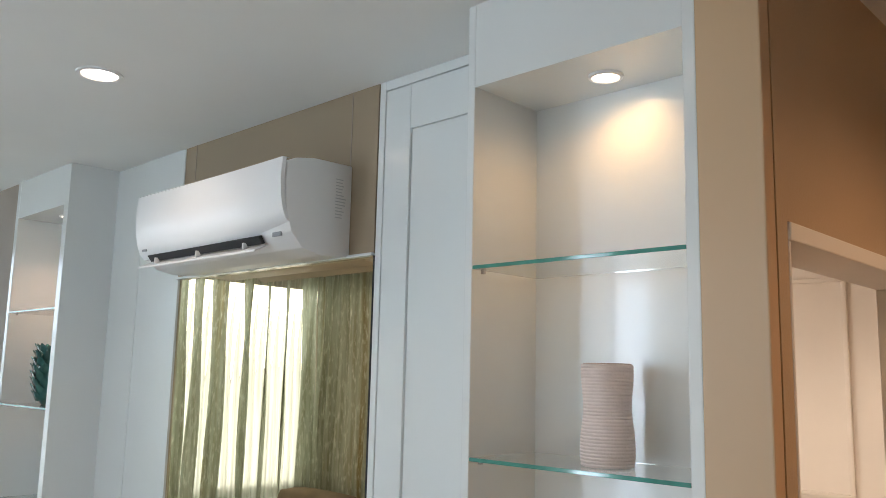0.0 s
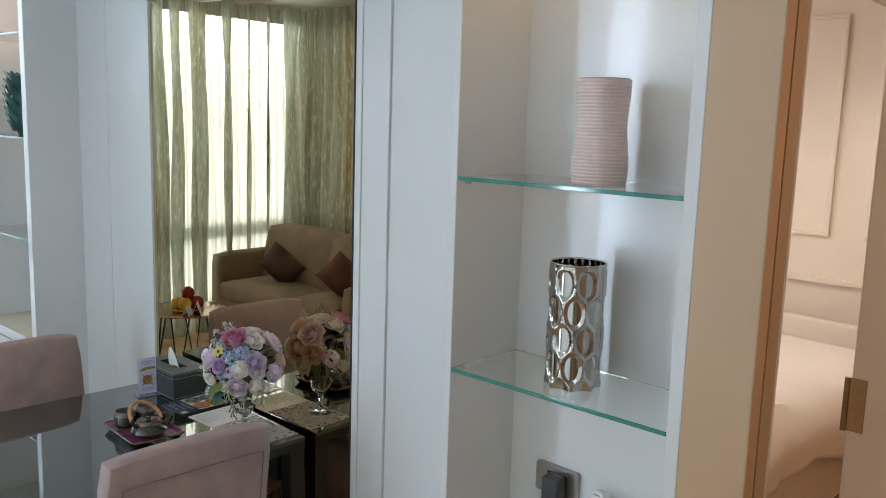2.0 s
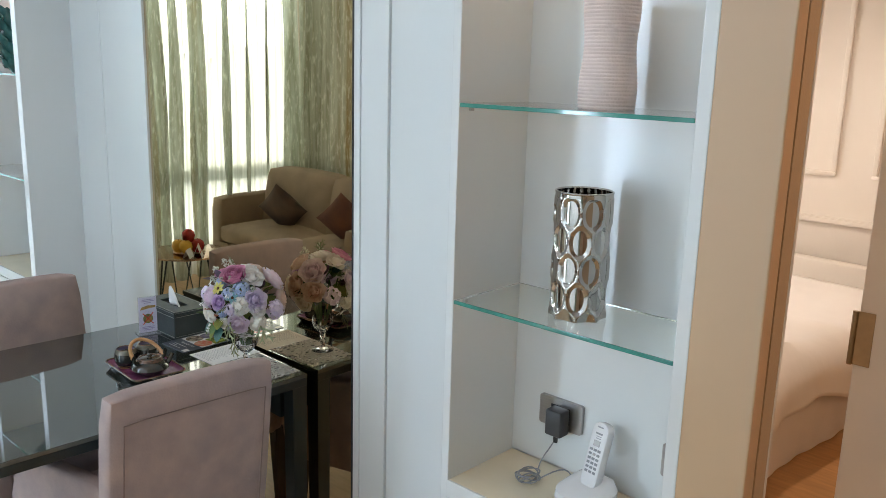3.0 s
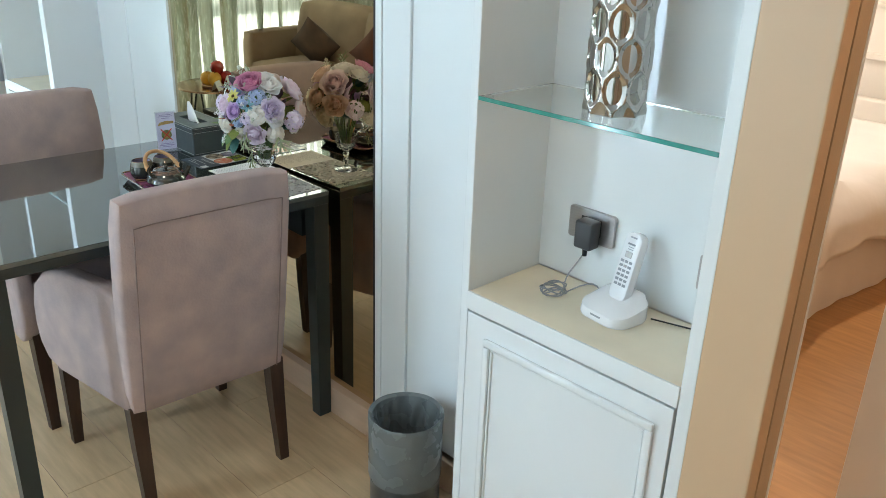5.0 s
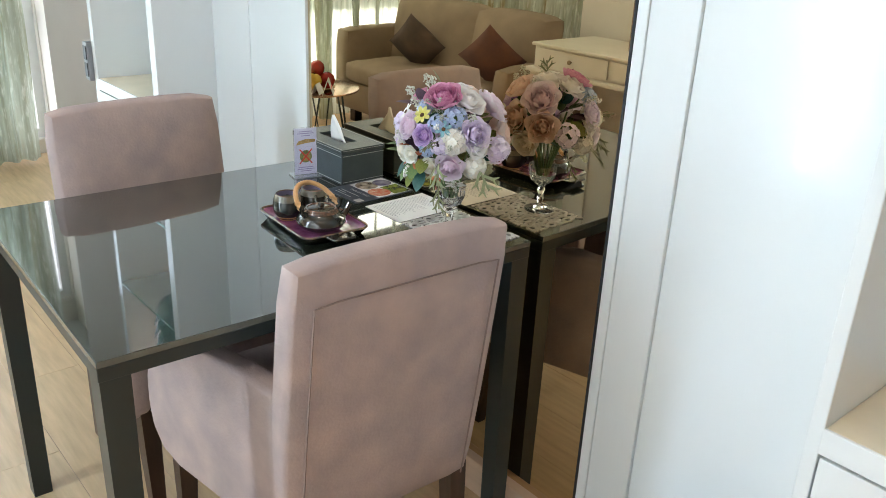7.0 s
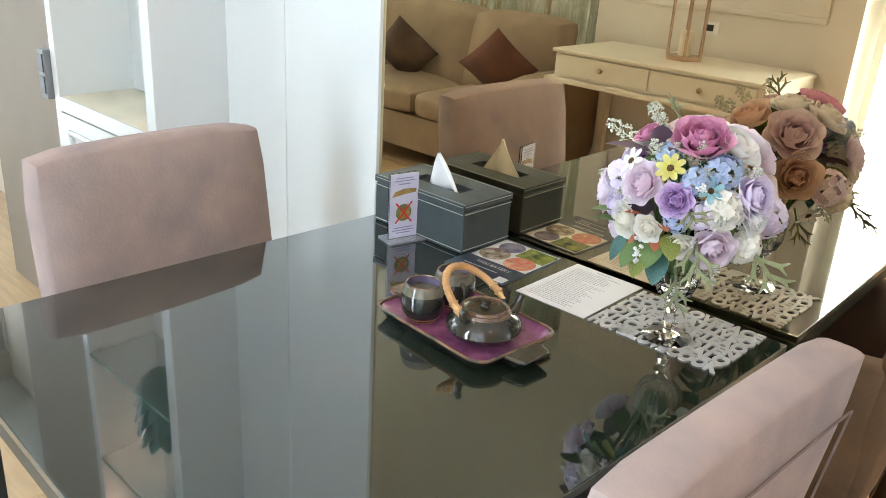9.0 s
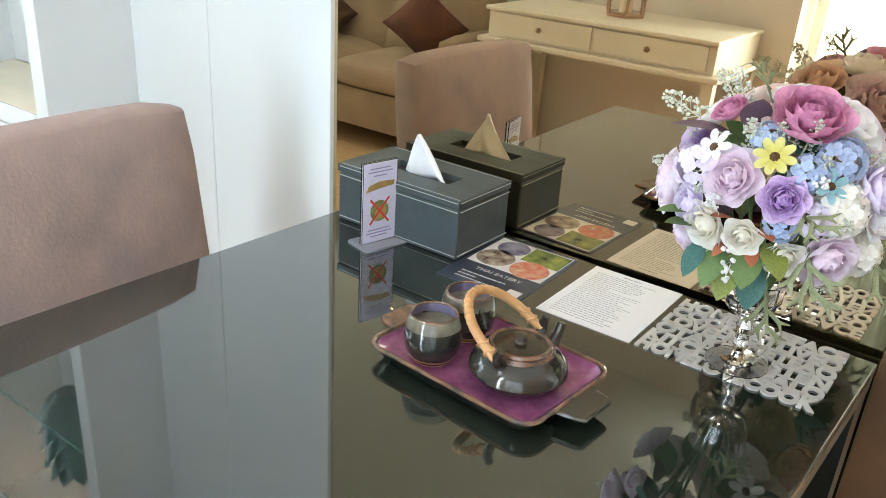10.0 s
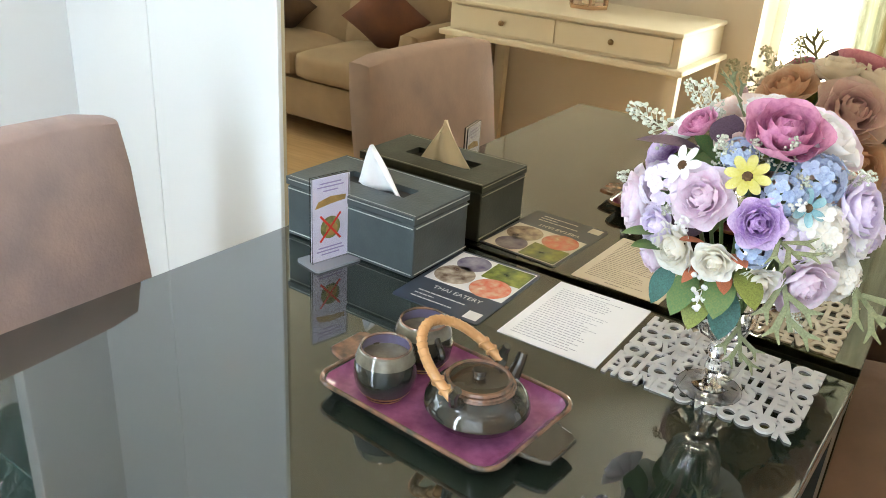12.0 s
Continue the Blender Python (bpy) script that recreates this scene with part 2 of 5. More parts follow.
def tube(points, radius, steps=8, bm=None, closed=False):
    """A round bar along points; radius is one number or one for each point."""
    bm = bm or bmesh.new()
    pts = [Vector(p) for p in points]
    rad = radius if isinstance(radius, (list, tuple)) else [radius] * len(pts)
    rings, side = [], None
    for k, p in enumerate(pts):
        a = pts[k - 1] if k or closed else p
        b = pts[(k + 1) % len(pts)] if k + 1 < len(pts) or closed else p
        d = (b - a).normalized()
        side = d.orthogonal().normalized() if side is None else (side - d * side.dot(d)).normalized()
        up = d.cross(side)
        rings.append([bm.verts.new(p + rad[k] * (math.cos(t) * side + math.sin(t) * up)) for t in (2 * math.pi * i / steps for i in range(steps))])
    pairs = list(zip(rings, rings[1:])) + ([(rings[-1], rings[0])] if closed else [])
    for a, b in pairs:
        for i in range(steps):
            j = (i + 1) % steps
            bm.faces.new((a[i], a[j], b[j], b[i]))
    if not closed:
        bm.faces.new(list(reversed(rings[0])))
        bm.faces.new(rings[-1])
    return bm


def prism(outline, lo, hi, axis="x", bevel=0.0, seg=3):
    """A solid from an outline in the two other axes, from lo to hi along axis."""
    bm = bmesh.new()
    put = {"x": lambda u, v, w: (w, u, v), "y": lambda u, v, w: (u, w, v), "z": lambda u, v, w: (u, v, w)}[axis]
    a = [bm.verts.new(put(u, v, lo)) for u, v in outline]
    b = [bm.verts.new(put(u, v, hi)) for u, v in outline]
    bm.faces.new(a)
    bm.faces.new(list(reversed(b)))
    n = len(outline)
    for i in range(n):
        bm.faces.new((a[i], b[i], b[(i + 1) % n], a[(i + 1) % n]))
    bmesh.ops.recalc_face_normals(bm, faces=bm.faces)
    if bevel:
        bmesh.ops.bevel(bm, geom=list(bm.edges), offset=bevel, segments=seg, profile=0.5, affect="EDGES")
    return bm


def rounded(w, d, r, n=5, cx=0, cy=0):
    """The outline of a rounded rectangle."""
    pts = []
    for k, (sx, sy) in enumerate(((1, 1), (-1, 1), (-1, -1), (1, -1))):
        for i in range(n + 1):
            a = math.pi / 2 * (k + i / n)
            pts.append((cx + sx * (w / 2 - r) + r * math.cos(a), cy + sy * (d / 2 - r) + r * math.sin(a)))
    return pts


def soft_box(x0, x1, y0, y1, z0, z1, r, puff=0.0, cuts=5):
    """An upholstered block: rounded edges, sides that swell a little."""
    bm = bmesh.new()
    bmesh.ops.create_cube(bm, size=2)
    bmesh.ops.subdivide_edges(bm, edges=bm.edges[:], cuts=cuts, use_grid_fill=True)
    c = Vector(((x0 + x1) / 2, (y0 + y1) / 2, (z0 + z1) / 2))
    h = Vector(((x1 - x0) / 2, (y1 - y0) / 2, (z1 - z0) / 2))
    for v in bm.verts:
        u = v.co.copy()
        p = Vector((u.x * h.x, u.y * h.y, u.z * h.z))
        core = Vector([max(-h[i] + r, min(h[i] - r, p[i])) for i in range(3)])
        d = p - core
        if d.length > 1e-6:
            p = core + d.normalized() * r
        bulge = puff * (1 - u.x ** 2) * (1 - u.y ** 2) + puff * (1 - u.x ** 2) * (1 - u.z ** 2) + puff * (1 - u.y ** 2) * (1 - u.z ** 2)
        p = Vector([p[i] * (1 + bulge / max(h[i], 0.02) * abs(u[i])) for i in range(3)])
        v.co = c + p
    return bm


def moved(bm, m):
    bmesh.ops.transform(bm, matrix=m, verts=bm.verts)
    return bm


def mesh_of(name, bm, mat, smooth=True, angle=38):
    me = bpy.data.meshes.new(name)
    bm.to_mesh(me)
    bm.free()
    for m in mat if isinstance(mat, (list, tuple)) else (mat,):
        me.materials.append(m)
    if smooth:
        for p in me.polygons:
            p.use_smooth = True
        me.set_sharp_from_angle(angle=radians(angle if len(me.polygons) > 110 else 18))
    return me


def part(name, bm, mat, parent=None, label="", smooth=True):
    ob = new(name, mesh_of(name, bm, mat, smooth))
    ob.parent = parent
    if label:
        ob["label"] = label
    return ob


def thing(name, label, category, at=(0, 0, 0), turn=0, group=""):
    ob = new(name)
    ob.empty_display_size = 0.05
    ob.matrix_world = pose(*at, 0, 0, turn)
    return tagged(ob, label, category, group)


def setting(name, bm, mat, label, category, smooth=False):
    return tagged(part(name, bm, mat, None, "", smooth), label, category, "", "structure")


# ---- the plan ----
C = 2.61                       # ceiling
MY = 1.872                     # mirror plane
NY = 1.655                     # niche fronts
WX, EX = -5.65, 1.55           # far window wall, wall behind the hall
SY = -1.05                     # window wall behind the walker
PX = -0.341                    # corner of the taupe wall

floor = setting("floor", box(WX - 0.3, EX + 0.2, SY - 0.3, 3.6, -0.12, -0.012), OAK, "pale oak laminate floor of the living room", "floor")
setting("floor_bedroom", box(-3.5, PX - 0.125, 2.06, 6.0, -0.12, 0.0), OAK2, "amber wood floor of the bedroom", "floor")
setting("ceiling", box(WX - 0.3, EX + 0.2, SY - 0.3, 6.0, C, C + 0.1), CEIL, "smooth white painted ceiling", "ceiling")

# mirror wall
setting("wall_mirror", box(-3.27, -1.02, 1.885, 2.05, 0, C), WHITE, "white wall behind the mirror and panels", "wall")
mirror = tagged(part("mirror", box(-2.69, -1.565, MY, 1.884, 0.10, 2.098), MIRROR, None, "", False), "tall bronze-tinted wall mirror behind the table", "mirror")
for x0, x1 in ((-1.5665, -1.561),):
    part("edge_strip", box(x0, x1, 1.862, 1.884, 0.10, 2.098), SLOT, mirror, "thin black edge strip")
band = setting("panel_band", box(-2.69, -1.565, 1.862, 1.884, 2.104, C), TAUPE, "taupe lacquered panel above the mirror", "wall panel")
part("joint", boxes((-2.612, -2.608, 1.8605, 1.866, 2.104, C), (-1.686, -1.682, 1.8605, 1.866, 2.104, C)), FARTAUPE, band)
part("lower_trim", box(-2.69, -1.565, 1.853, 1.884, 2.098, 2.106), WHITE, band, "thin white edge")
setting("baseboard", box(-2.70, -1.0, 1.848, 1.886, 0, 0.098, 0.003), SKIRT, "light wooden skirting under the mirror", "baseboard")


def wall_panel(name, x0, x1, rows):
    w = thing(name, "white lacquered wall panel with a recessed field", "wall panel")
    w["kind"] = "structure"
    for label, r in rows:
        part(label, box(*r, 0.002), WHITE, w, "", False)
    return w


wall_panel("panel_right", -1.56, -1.02, (
    ("stile", (-1.56, -1.536, 1.862, 1.884, 0, C)), ("stile", (-1.5355, -1.4325, 1.866, 1.884, 0.10, C - 0.03)),
    ("rail", (-1.4320, -1.02, 1.866, 1.884, 2.45, C - 0.03)), ("rail", (-1.5355, -1.02, 1.862, 1.884, C - 0.028, C)),
    ("field", (-1.4318, -1.02, 1.874, 1.884, 0.10, 2.4495)), ("plinth", (-1.5355, -1.02, 1.860, 1.884, 0, 0.098))))
wall_panel("panel_left", -3.27, -2.69, (
    ("stile", (-3.27, -3.018, 1.8605, 1.884, 0, C)), ("rail", (-3.018, -2.6903, 1.858, 1.884, 2.40, C)),
    ("field", (-3.08, -2.6903, 1.863, 1.884, 0, 2.3995))))


def niche(name, x0, x1, top, outer0, outer1):
    """A white display niche over a cupboard: x0..x1 is the opening."""
    n = thing(name, "white built-in display niche with glass shelves and cupboard", "display niche", (0, 0, 0))
    n["kind"] = "structure"
    part("side_panel", box(outer0, x0, NY, 1.95, 0, C, 0.002), WHITE, n, "", False)
    part("side_panel", box(x1, outer1, NY, 1.95, 0, C, 0.002), WHITE, n, "", False)
    part("lintel", box(x0, x1, NY + 0.001, 1.95, top, C), WHITE, n, "", False)
    part("back_panel", box(x0, x1, 1.885, 1.95, 0.766, top), WHITE, n, "", False)
    part("counter", box(x0, x1, NY + 0.002, 1.885, 0.727, 0.765, 0.003), TOP, n, "cream laminate counter")
    part("counter_edge", box(x0, x1, NY - 0.004, NY + 0.002, 0.725, 0.766, 0.001), WHITE, n)
    part("carcass", box(x0, x1, NY + 0.03, 1.95, 0.0, 0.724), WHITE, n, "", False)
    door = part("door", box(x0 + 0.004, x1 - 0.004, NY - 0.003, NY + 0.018, 0.085, 0.7195, 0.0015), WHITE, n)
    m0, m1, z0, z1, t = x0 + 0.058, x1 - 0.034, 0.15, 0.678, 0.018
    mould = bmesh.new()
    for a, b, c, d in ((m0 + 0.0195, m1 - 0.0195, z1 - 0.0245, z1 - 0.0195), (m0 + 0.0195, m1 - 0.0195, z0 + 0.0195, z0 + 0.0245), (m0 + 0.0195, m0 + 0.0245, z0 + 0.0245, z1 - 0.0245), (m1 - 0.0245, m1 - 0.0195, z0 + 0.0245, z1 - 0.0245)):
        add_box(mould, a, b, NY - 0.008, NY - 0.002, c, d, 0.002, 2)
    for a, b, c, d in ((m0, m1, z1 - t, z1), (m0, m1, z0, z0 + t), (m0, m0 + t, z0 + t, z1 - t), (m1 - t, m1, z0 + t, z1 - t)):
        add_box(mould, a, b, NY - 0.013, NY - 0.002, c, d, 0.005, 2)
    part("moulding", mould, WHITE, door)
    part("plinth", box(x0, x1, NY + 0.022, NY + 0.03, 0, 0.08), WHITE, n, "", False)
    for z in (1.180, 1.593, 2.004):
        s = part("shelf", box(x0 + 0.001, x1 - 0.001, NY + 0.003, 1.883, z - 0.008, z), SHELFGLASS, n, "clear glass shelf", False)
        s.visible_shadow = False
        part("shelf_edge", box(x0 + 0.001, x1 - 0.001, NY + 0.0005, NY + 0.0028, z - 0.008, z, 0.0008), GLASSEDGE, s, "green glass edge")
    for z in (1.180, 1.593, 2.004):
        part("support_pin", boxes((x0, x0 + 0.008, NY + 0.03, NY + 0.038, z - 0.016, z - 0.008), (x1 - 0.008, x1, NY + 0.03, NY + 0.038, z - 0.016, z - 0.008)), STEEL, n)
    return n


niche("niche_right", -0.998, -0.488, 2.412, -1.02, -0.462)
niche("niche_left", -3.84, -3.315, 2.435, -3.875, -3.27)


def downlight(x, y, z, r, glow, power, angle, color):
    d = thing("downlight", "round recessed downlight with a white trim ring", "ceiling lamp", (x, y, z))
    part("trim_ring", lathe([(r * 0.74, -0.001), (r * 0.80, -0.006), (r * 0.97, -0.005), (r, 0.0)], 40), PLASTIC2, d)
    part("lens", lathe([(0.0005, -0.003), (r * 0.75, -0.003), (r * 0.75, -0.0005)], 40), glow, d, "glowing lamp lens")
    lamp("downlight_beam", "SPOT", look((x, y, z - 0.015), (x, y, 0)), power, color, angle=angle)


downlight(-0.735, 1.785, 2.412, 0.038, GLOWLAMP, 3.3, 165, (1.0, 0.58, 0.22))
downlight(-3.58, 1.785, 2.435, 0.045, GLOWLAMP, 7, 120, (1.0, 0.66, 0.42))
downlight(-2.127, 1.271, C, 0.066, GLOWLAMP2, 10, 140, (1, 0.84, 0.66))

# taupe pillar and the wall with the bedroom door
setting("pillar", box(-0.461, PX, NY - 0.004, 1.69, 0, C, 0.003), TAN, "tan lacquered pillar beside the niche", "pillar")
setting("pillar_gap", box(-0.46, PX - 0.004, 1.69, 1.694, 0, C), SLOT, "dark shadow gap beside the pillar", "trim")
DW = PX - 0.12
DY = 2.64                      # hinge side of the bedroom doorway
setting("wall_bedroom_door", boxes((DW, PX, 1.694, 1.738, 0, C), (DW, PX, 1.738, DY + 0.035, 2.042, C), (DW, PX, DY + 0.035, 6.0, 0, C)), TAUPE_WALL, "taupe painted wall with the bedroom doorway", "wall")
frame_d = thing("door_frame", "white painted frame of the bedroom doorway", "door frame")
frame_d["kind"] = "structure"
part("head", box(DW - 0.01, PX + 0.006, 1.739, DY + 0.034, 2.008, 2.041, 0.003), CREAM, frame_d)
part("jamb", box(DW - 0.01, PX + 0.002, 1.7385, 1.746, 0, 2.008, 0.002), CREAM, frame_d)
part("jamb", box(DW - 0.01, PX + 0.006, DY, DY + 0.034, 0, 2.008, 0.003), CREAM, frame_d)
hinge = thing("door_hinge", "brass butt hinge on the door frame", "hinge", (DW - 0.012, DY, 1.005))
part("hinge_leaf", box(-0.002, 0.042, -0.004, -0.001, -0.072, 0.072, 0.001), BRASS, hinge)
part("hinge_knuckle", lathe([(0.007, -0.072), (0.007, 0.072)], 12, (-0.006, -0.006, 0)), BRASS, hinge)

# closing walls
setting("wall_hall_end", box(PX, EX + 0.1, 3.5, 3.6, 0, C), TAUPE_WALL, "taupe wall closing the hall", "wall")
# Never in view; taupe cuts bounce light and browns the chrome vase's reflections.
setting("wall_hall_side", box(EX, EX + 0.1, SY, 3.5, 0, C), TAUPE_WALL, "unseen taupe wall behind the hall", "wall")
setting("wall_niche_back", box(-5.65, DW, 1.955, 2.05, 0, C), CREAM, "back of the partition wall", "wall")
setting("wall_taupe_far", box(-4.45, -3.876, 1.665, 1.955, 0, C), FARTAUPE, "taupe panelled wall beside the far niche", "wall")
setting("wall_bedroom_end", box(-3.5, DW, 5.6, 5.7, 0, C), CREAM, "cream bedroom wall with panel mouldings", "wall")
setting("wall_bedroom_side", boxes((-3.6, -3.5, 2.05, 3.2, 0, C), (-3.6, -3.5, 4.8, 5.7, 0, C), (-3.6, -3.5, 3.2, 4.8, 0, 0.7), (-3.6, -3.5, 3.2, 4.8, 2.3, C)), CREAM, "cream bedroom wall with its window", "wall")

panel_w = thing("wall_switch", "dark grey switch panel on the taupe wall", "switch", (-3.905, 1.665, 0.82))
part("switch_body", box(-0.022, 0.022, -0.026, 0.0, -0.072, 0.072, 0.003), GREYPL, panel_w)
part("switch_key", boxes((-0.015, 0.015, -0.029, -0.0262, 0.006, 0.058), (-0.015, 0.015, -0.029, -0.0262, -0.058, -0.006), bevel=0.001), GREYPLD, panel_w)

# window walls
setting("wall_far", boxes((WX - 0.12, WX, -1.15, -1.0, 0, C), (WX - 0.12, WX, -1.0, 1.95, 2.46, C), (WX - 0.12, WX, 1.95, 2.05, 0, C), (WX - 0.12, WX, -1.0, 1.95, 0, 0.08)), CREAM, "cream end wall around the tall window", "wall")
setting("wall_back", boxes((WX, -5.45, SY - 0.12, SY, 0, C), (-5.45, -3.96, SY - 0.12, SY, 2.46, C), (-5.45, -3.96, SY - 0.12, SY, 0, 0.2), (-3.96, -2.55, SY - 0.12, SY, 0, C),
        (-2.55, 0.75, SY - 0.12, SY, 2.46, C), (-2.55, 0.75, SY - 0.12, SY, 0, 0.08), (0.75, EX, SY - 0.12, SY, 0, C)), CREAM, "cream wall with windows behind the sofa", "wall")


def window(name, x0, x1, y0, y1, z0, z1, rail, mull):
    w = thing(name, "tall aluminium window behind curtains", "window")
    w["kind"] = "structure"
    along_y = (y1 - y0) > (x1 - x0)
    fr = bmesh.new()
    for a, b in ((z0, z0 + 0.05), (z1 - 0.05, z1), (rail - 0.05, rail + 0.05)):
        add_box(fr, x0, x1, y0, y1, a, b)
    n = mull
    for i in range(n + 1):
        if along_y:
            yy = y0 + (y1 - y0 - 0.05) * i / n
            add_box(fr, x0 + 0.002, x1 - 0.002, yy, yy + 0.05, z0 + 0.05, z1 - 0.05)
        else:
            xx = x0 + (x1 - x0 - 0.05) * i / n
            add_box(fr, xx, xx + 0.05, y0 + 0.002, y1 - 0.002, z0 + 0.05, z1 - 0.05)
    part("window_frame", fr, PLASTIC2, w, "", False)
    xm, ym = (x0 + x1) / 2, (y0 + y1) / 2
    p = part("pane", box(xm - 0.003, xm + 0.003, y0, y1, z0, z1) if along_y else box(x0, x1, ym - 0.003, ym + 0.003, z0, z1), PANE, w, "", False)
    p.visible_shadow = False
    return w


window("window_1", WX - 0.10, WX - 0.05, -1.0, 1.95, 0.08, 2.46, 0.79, 3)
window("window_2", -5.45, -3.96, SY - 0.10, SY - 0.05, 0.2, 2.46, 0.85, 2)
window("window_3", -2.55, 0.75, SY - 0.10, SY - 0.05, 0.08, 2.46, 0.85, 4)
window("window_4", -3.58, -3.53, 3.2, 4.8, 0.7, 2.3, 1.0, 2)
setting("backdrop", box(-14, -13.9, -16, 12, -2, 12), emitter("sky_glow", (0.93, 0.97, 1.0), 2.1), "bright hazy sky outside the windows", "backdrop")
setting("backdrop_2", box(-14, 10, -12, -11.9, -2, 12), emitter("sky_glow_2", (0.93, 0.97, 1.0), 1.7), "bright hazy sky outside the windows", "backdrop")


def curtain(name, a, b, at, z0, z1, mat, pitch, depth, label, along="y", lean=0.0, seed=1):
    """A hanging curtain with uneven folds from a to b."""
    rnd = random.Random(seed)
    bm = bmesh.new()
    n, rows = max(24, int(abs(b - a) / pitch * 12)), 14
    ph = [rnd.uniform(-0.7, 0.7) for _ in range(int(abs(b - a) / pitch) + 4)]
    am = [rnd.uniform(0.55, 1.25) for _ in ph]
    grid = []
    for j in range(rows + 1):
        v = j / rows
        row = []
        for i in range(n + 1):
            u = i / n
            s = u * abs(b - a) / pitch
            k = int(s)
            f = s - k
            amp = (am[k] * (1 - f) + am[k + 1] * f) * depth * (0.55 + 0.45 * (1 - v))
            off = amp * math.sin(2 * math.pi * s + (ph[k] * (1 - f) + ph[k + 1] * f))
            c = a + (b - a) * u + lean * (1 - v) * math.sin(3 * u + seed) + 0.012 * math.sin(9 * v + 5 * u)
            z = z0 + (z1 - z0) * v
            row.append(bm.verts.new((at + off, c, z) if along == "y" else (c, at + off, z)))
        grid.append(row)
    for r0, r1 in zip(grid, grid[1:]):
        for i in range(n):
            bm.faces.new((r0[i], r0[i + 1], r1[i + 1], r1[i]))
    c = tagged(part(name, bm, mat, None, "", True), label, "curtain", "curtains")
    return c


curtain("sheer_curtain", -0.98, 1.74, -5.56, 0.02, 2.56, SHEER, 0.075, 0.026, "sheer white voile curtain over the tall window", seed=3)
setting("window_transom", box(-5.632, -5.602, -0.98, 1.74, 0.735, 0.85, 0.004), WHITE, "white window transom behind the sheer curtain", "trim")
for k, (a, b) in enumerate(((0.30, 0.60), (0.17, 0.24), (-0.05, 0.09), (-0.27, -0.17), (-0.90, -0.76), (-0.99, -0.93), (1.42, 1.82), (-0.42, -0.40), (-0.60, -0.575))):
    curtain("drape", a, b, -5.47, 0.02, 2.57, DRAPE, 0.085, 0.036, "sage and gold brocade drape hanging in folds", lean=0.03, seed=11 + k)
curtain("drape", -5.42, -3.86, SY + 0.12, 0.02, 2.57, DRAPE, 0.12, 0.066, "sage and gold brocade drape hanging in folds", "x", seed=31)
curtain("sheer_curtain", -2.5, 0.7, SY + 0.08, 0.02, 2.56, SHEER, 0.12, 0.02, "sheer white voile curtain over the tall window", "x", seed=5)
for k, (a, b) in enumerate(((-2.28, -1.85), (0.2, 0.68))):
    curtain("drape", a, b, SY + 0.16, 0.02, 2.57, DRAPE, 0.10, 0.035, "sage and gold brocade drape hanging in folds", "x", seed=41 + k)

# pier with panel moulding behind the console
pier = thing("pier", "cream pier wall with a framed panel moulding", "wall")
pier["kind"] = "structure"
part("pier_body", box(-3.95, -2.62, SY, -0.80, 0, C), CREAM, pier, "", False)
mo = bmesh.new()
for x0, x1, z0, z1 in ((-3.80, -2.76, 2.28, 2.31), (-3.80, -2.76, 0.97, 1.00), (-3.80, -3.77, 1.00, 2.28), (-2.79, -2.76, 1.00, 2.28)):
    add_box(mo, x0, x1, -0.80, -0.788, z0, z1, 0.004)
part("moulding", mo, CREAM, pier)

# ---- dining table ----
table = thing("dining_table", "black dining table with a glossy black glass top", "table", (-1.757, 1.852, 0), -1.6)
TW, TD = 0.795, 0.925
part("glass_top", box(-TW, 0, -TD, 0, 0.738, 0.75, 0.001), BLACKGLASS, table, "glossy black glass top", False)
for nm, r in (("glass_edge", (-TW - 0.0008, 0.0008, -TD - 0.0008, -TD)), ("glass_edge", (0.0, 0.0008, -TD, -0.001)), ("glass_edge", (-TW - 0.0008, -TW, -TD, -0.001))):
    part(nm, box(*r, 0.7385, 0.7492), EDGE, table, "polished grey glass edge", False)
part("top_frame", box(-TW, 0, -TD, 0, 0.712, 0.7375, 0.002), BLACK, table)
part("apron", box(-TW + 0.07, -0.07, -0.05, -0.03, 0.60, 0.7118), BLACK, table, "", False)
for x, y in ((-0.026, -0.026), (-0.026, -TD + 0.026), (-TW + 0.026, -0.026), (-TW + 0.026, -TD + 0.026)):
    leg = bmesh.new()
    bmesh.ops.create_cone(leg, cap_ends=True, segments=4, radius1=0.030, radius2=0.035, depth=0.712, matrix=Matrix.Translation((x, y, 0.356)) @ Matrix.Rotation(math.pi / 4, 4, "Z"))
    part("leg", leg, BLACK, table, "", False)

# ---- chairs ----


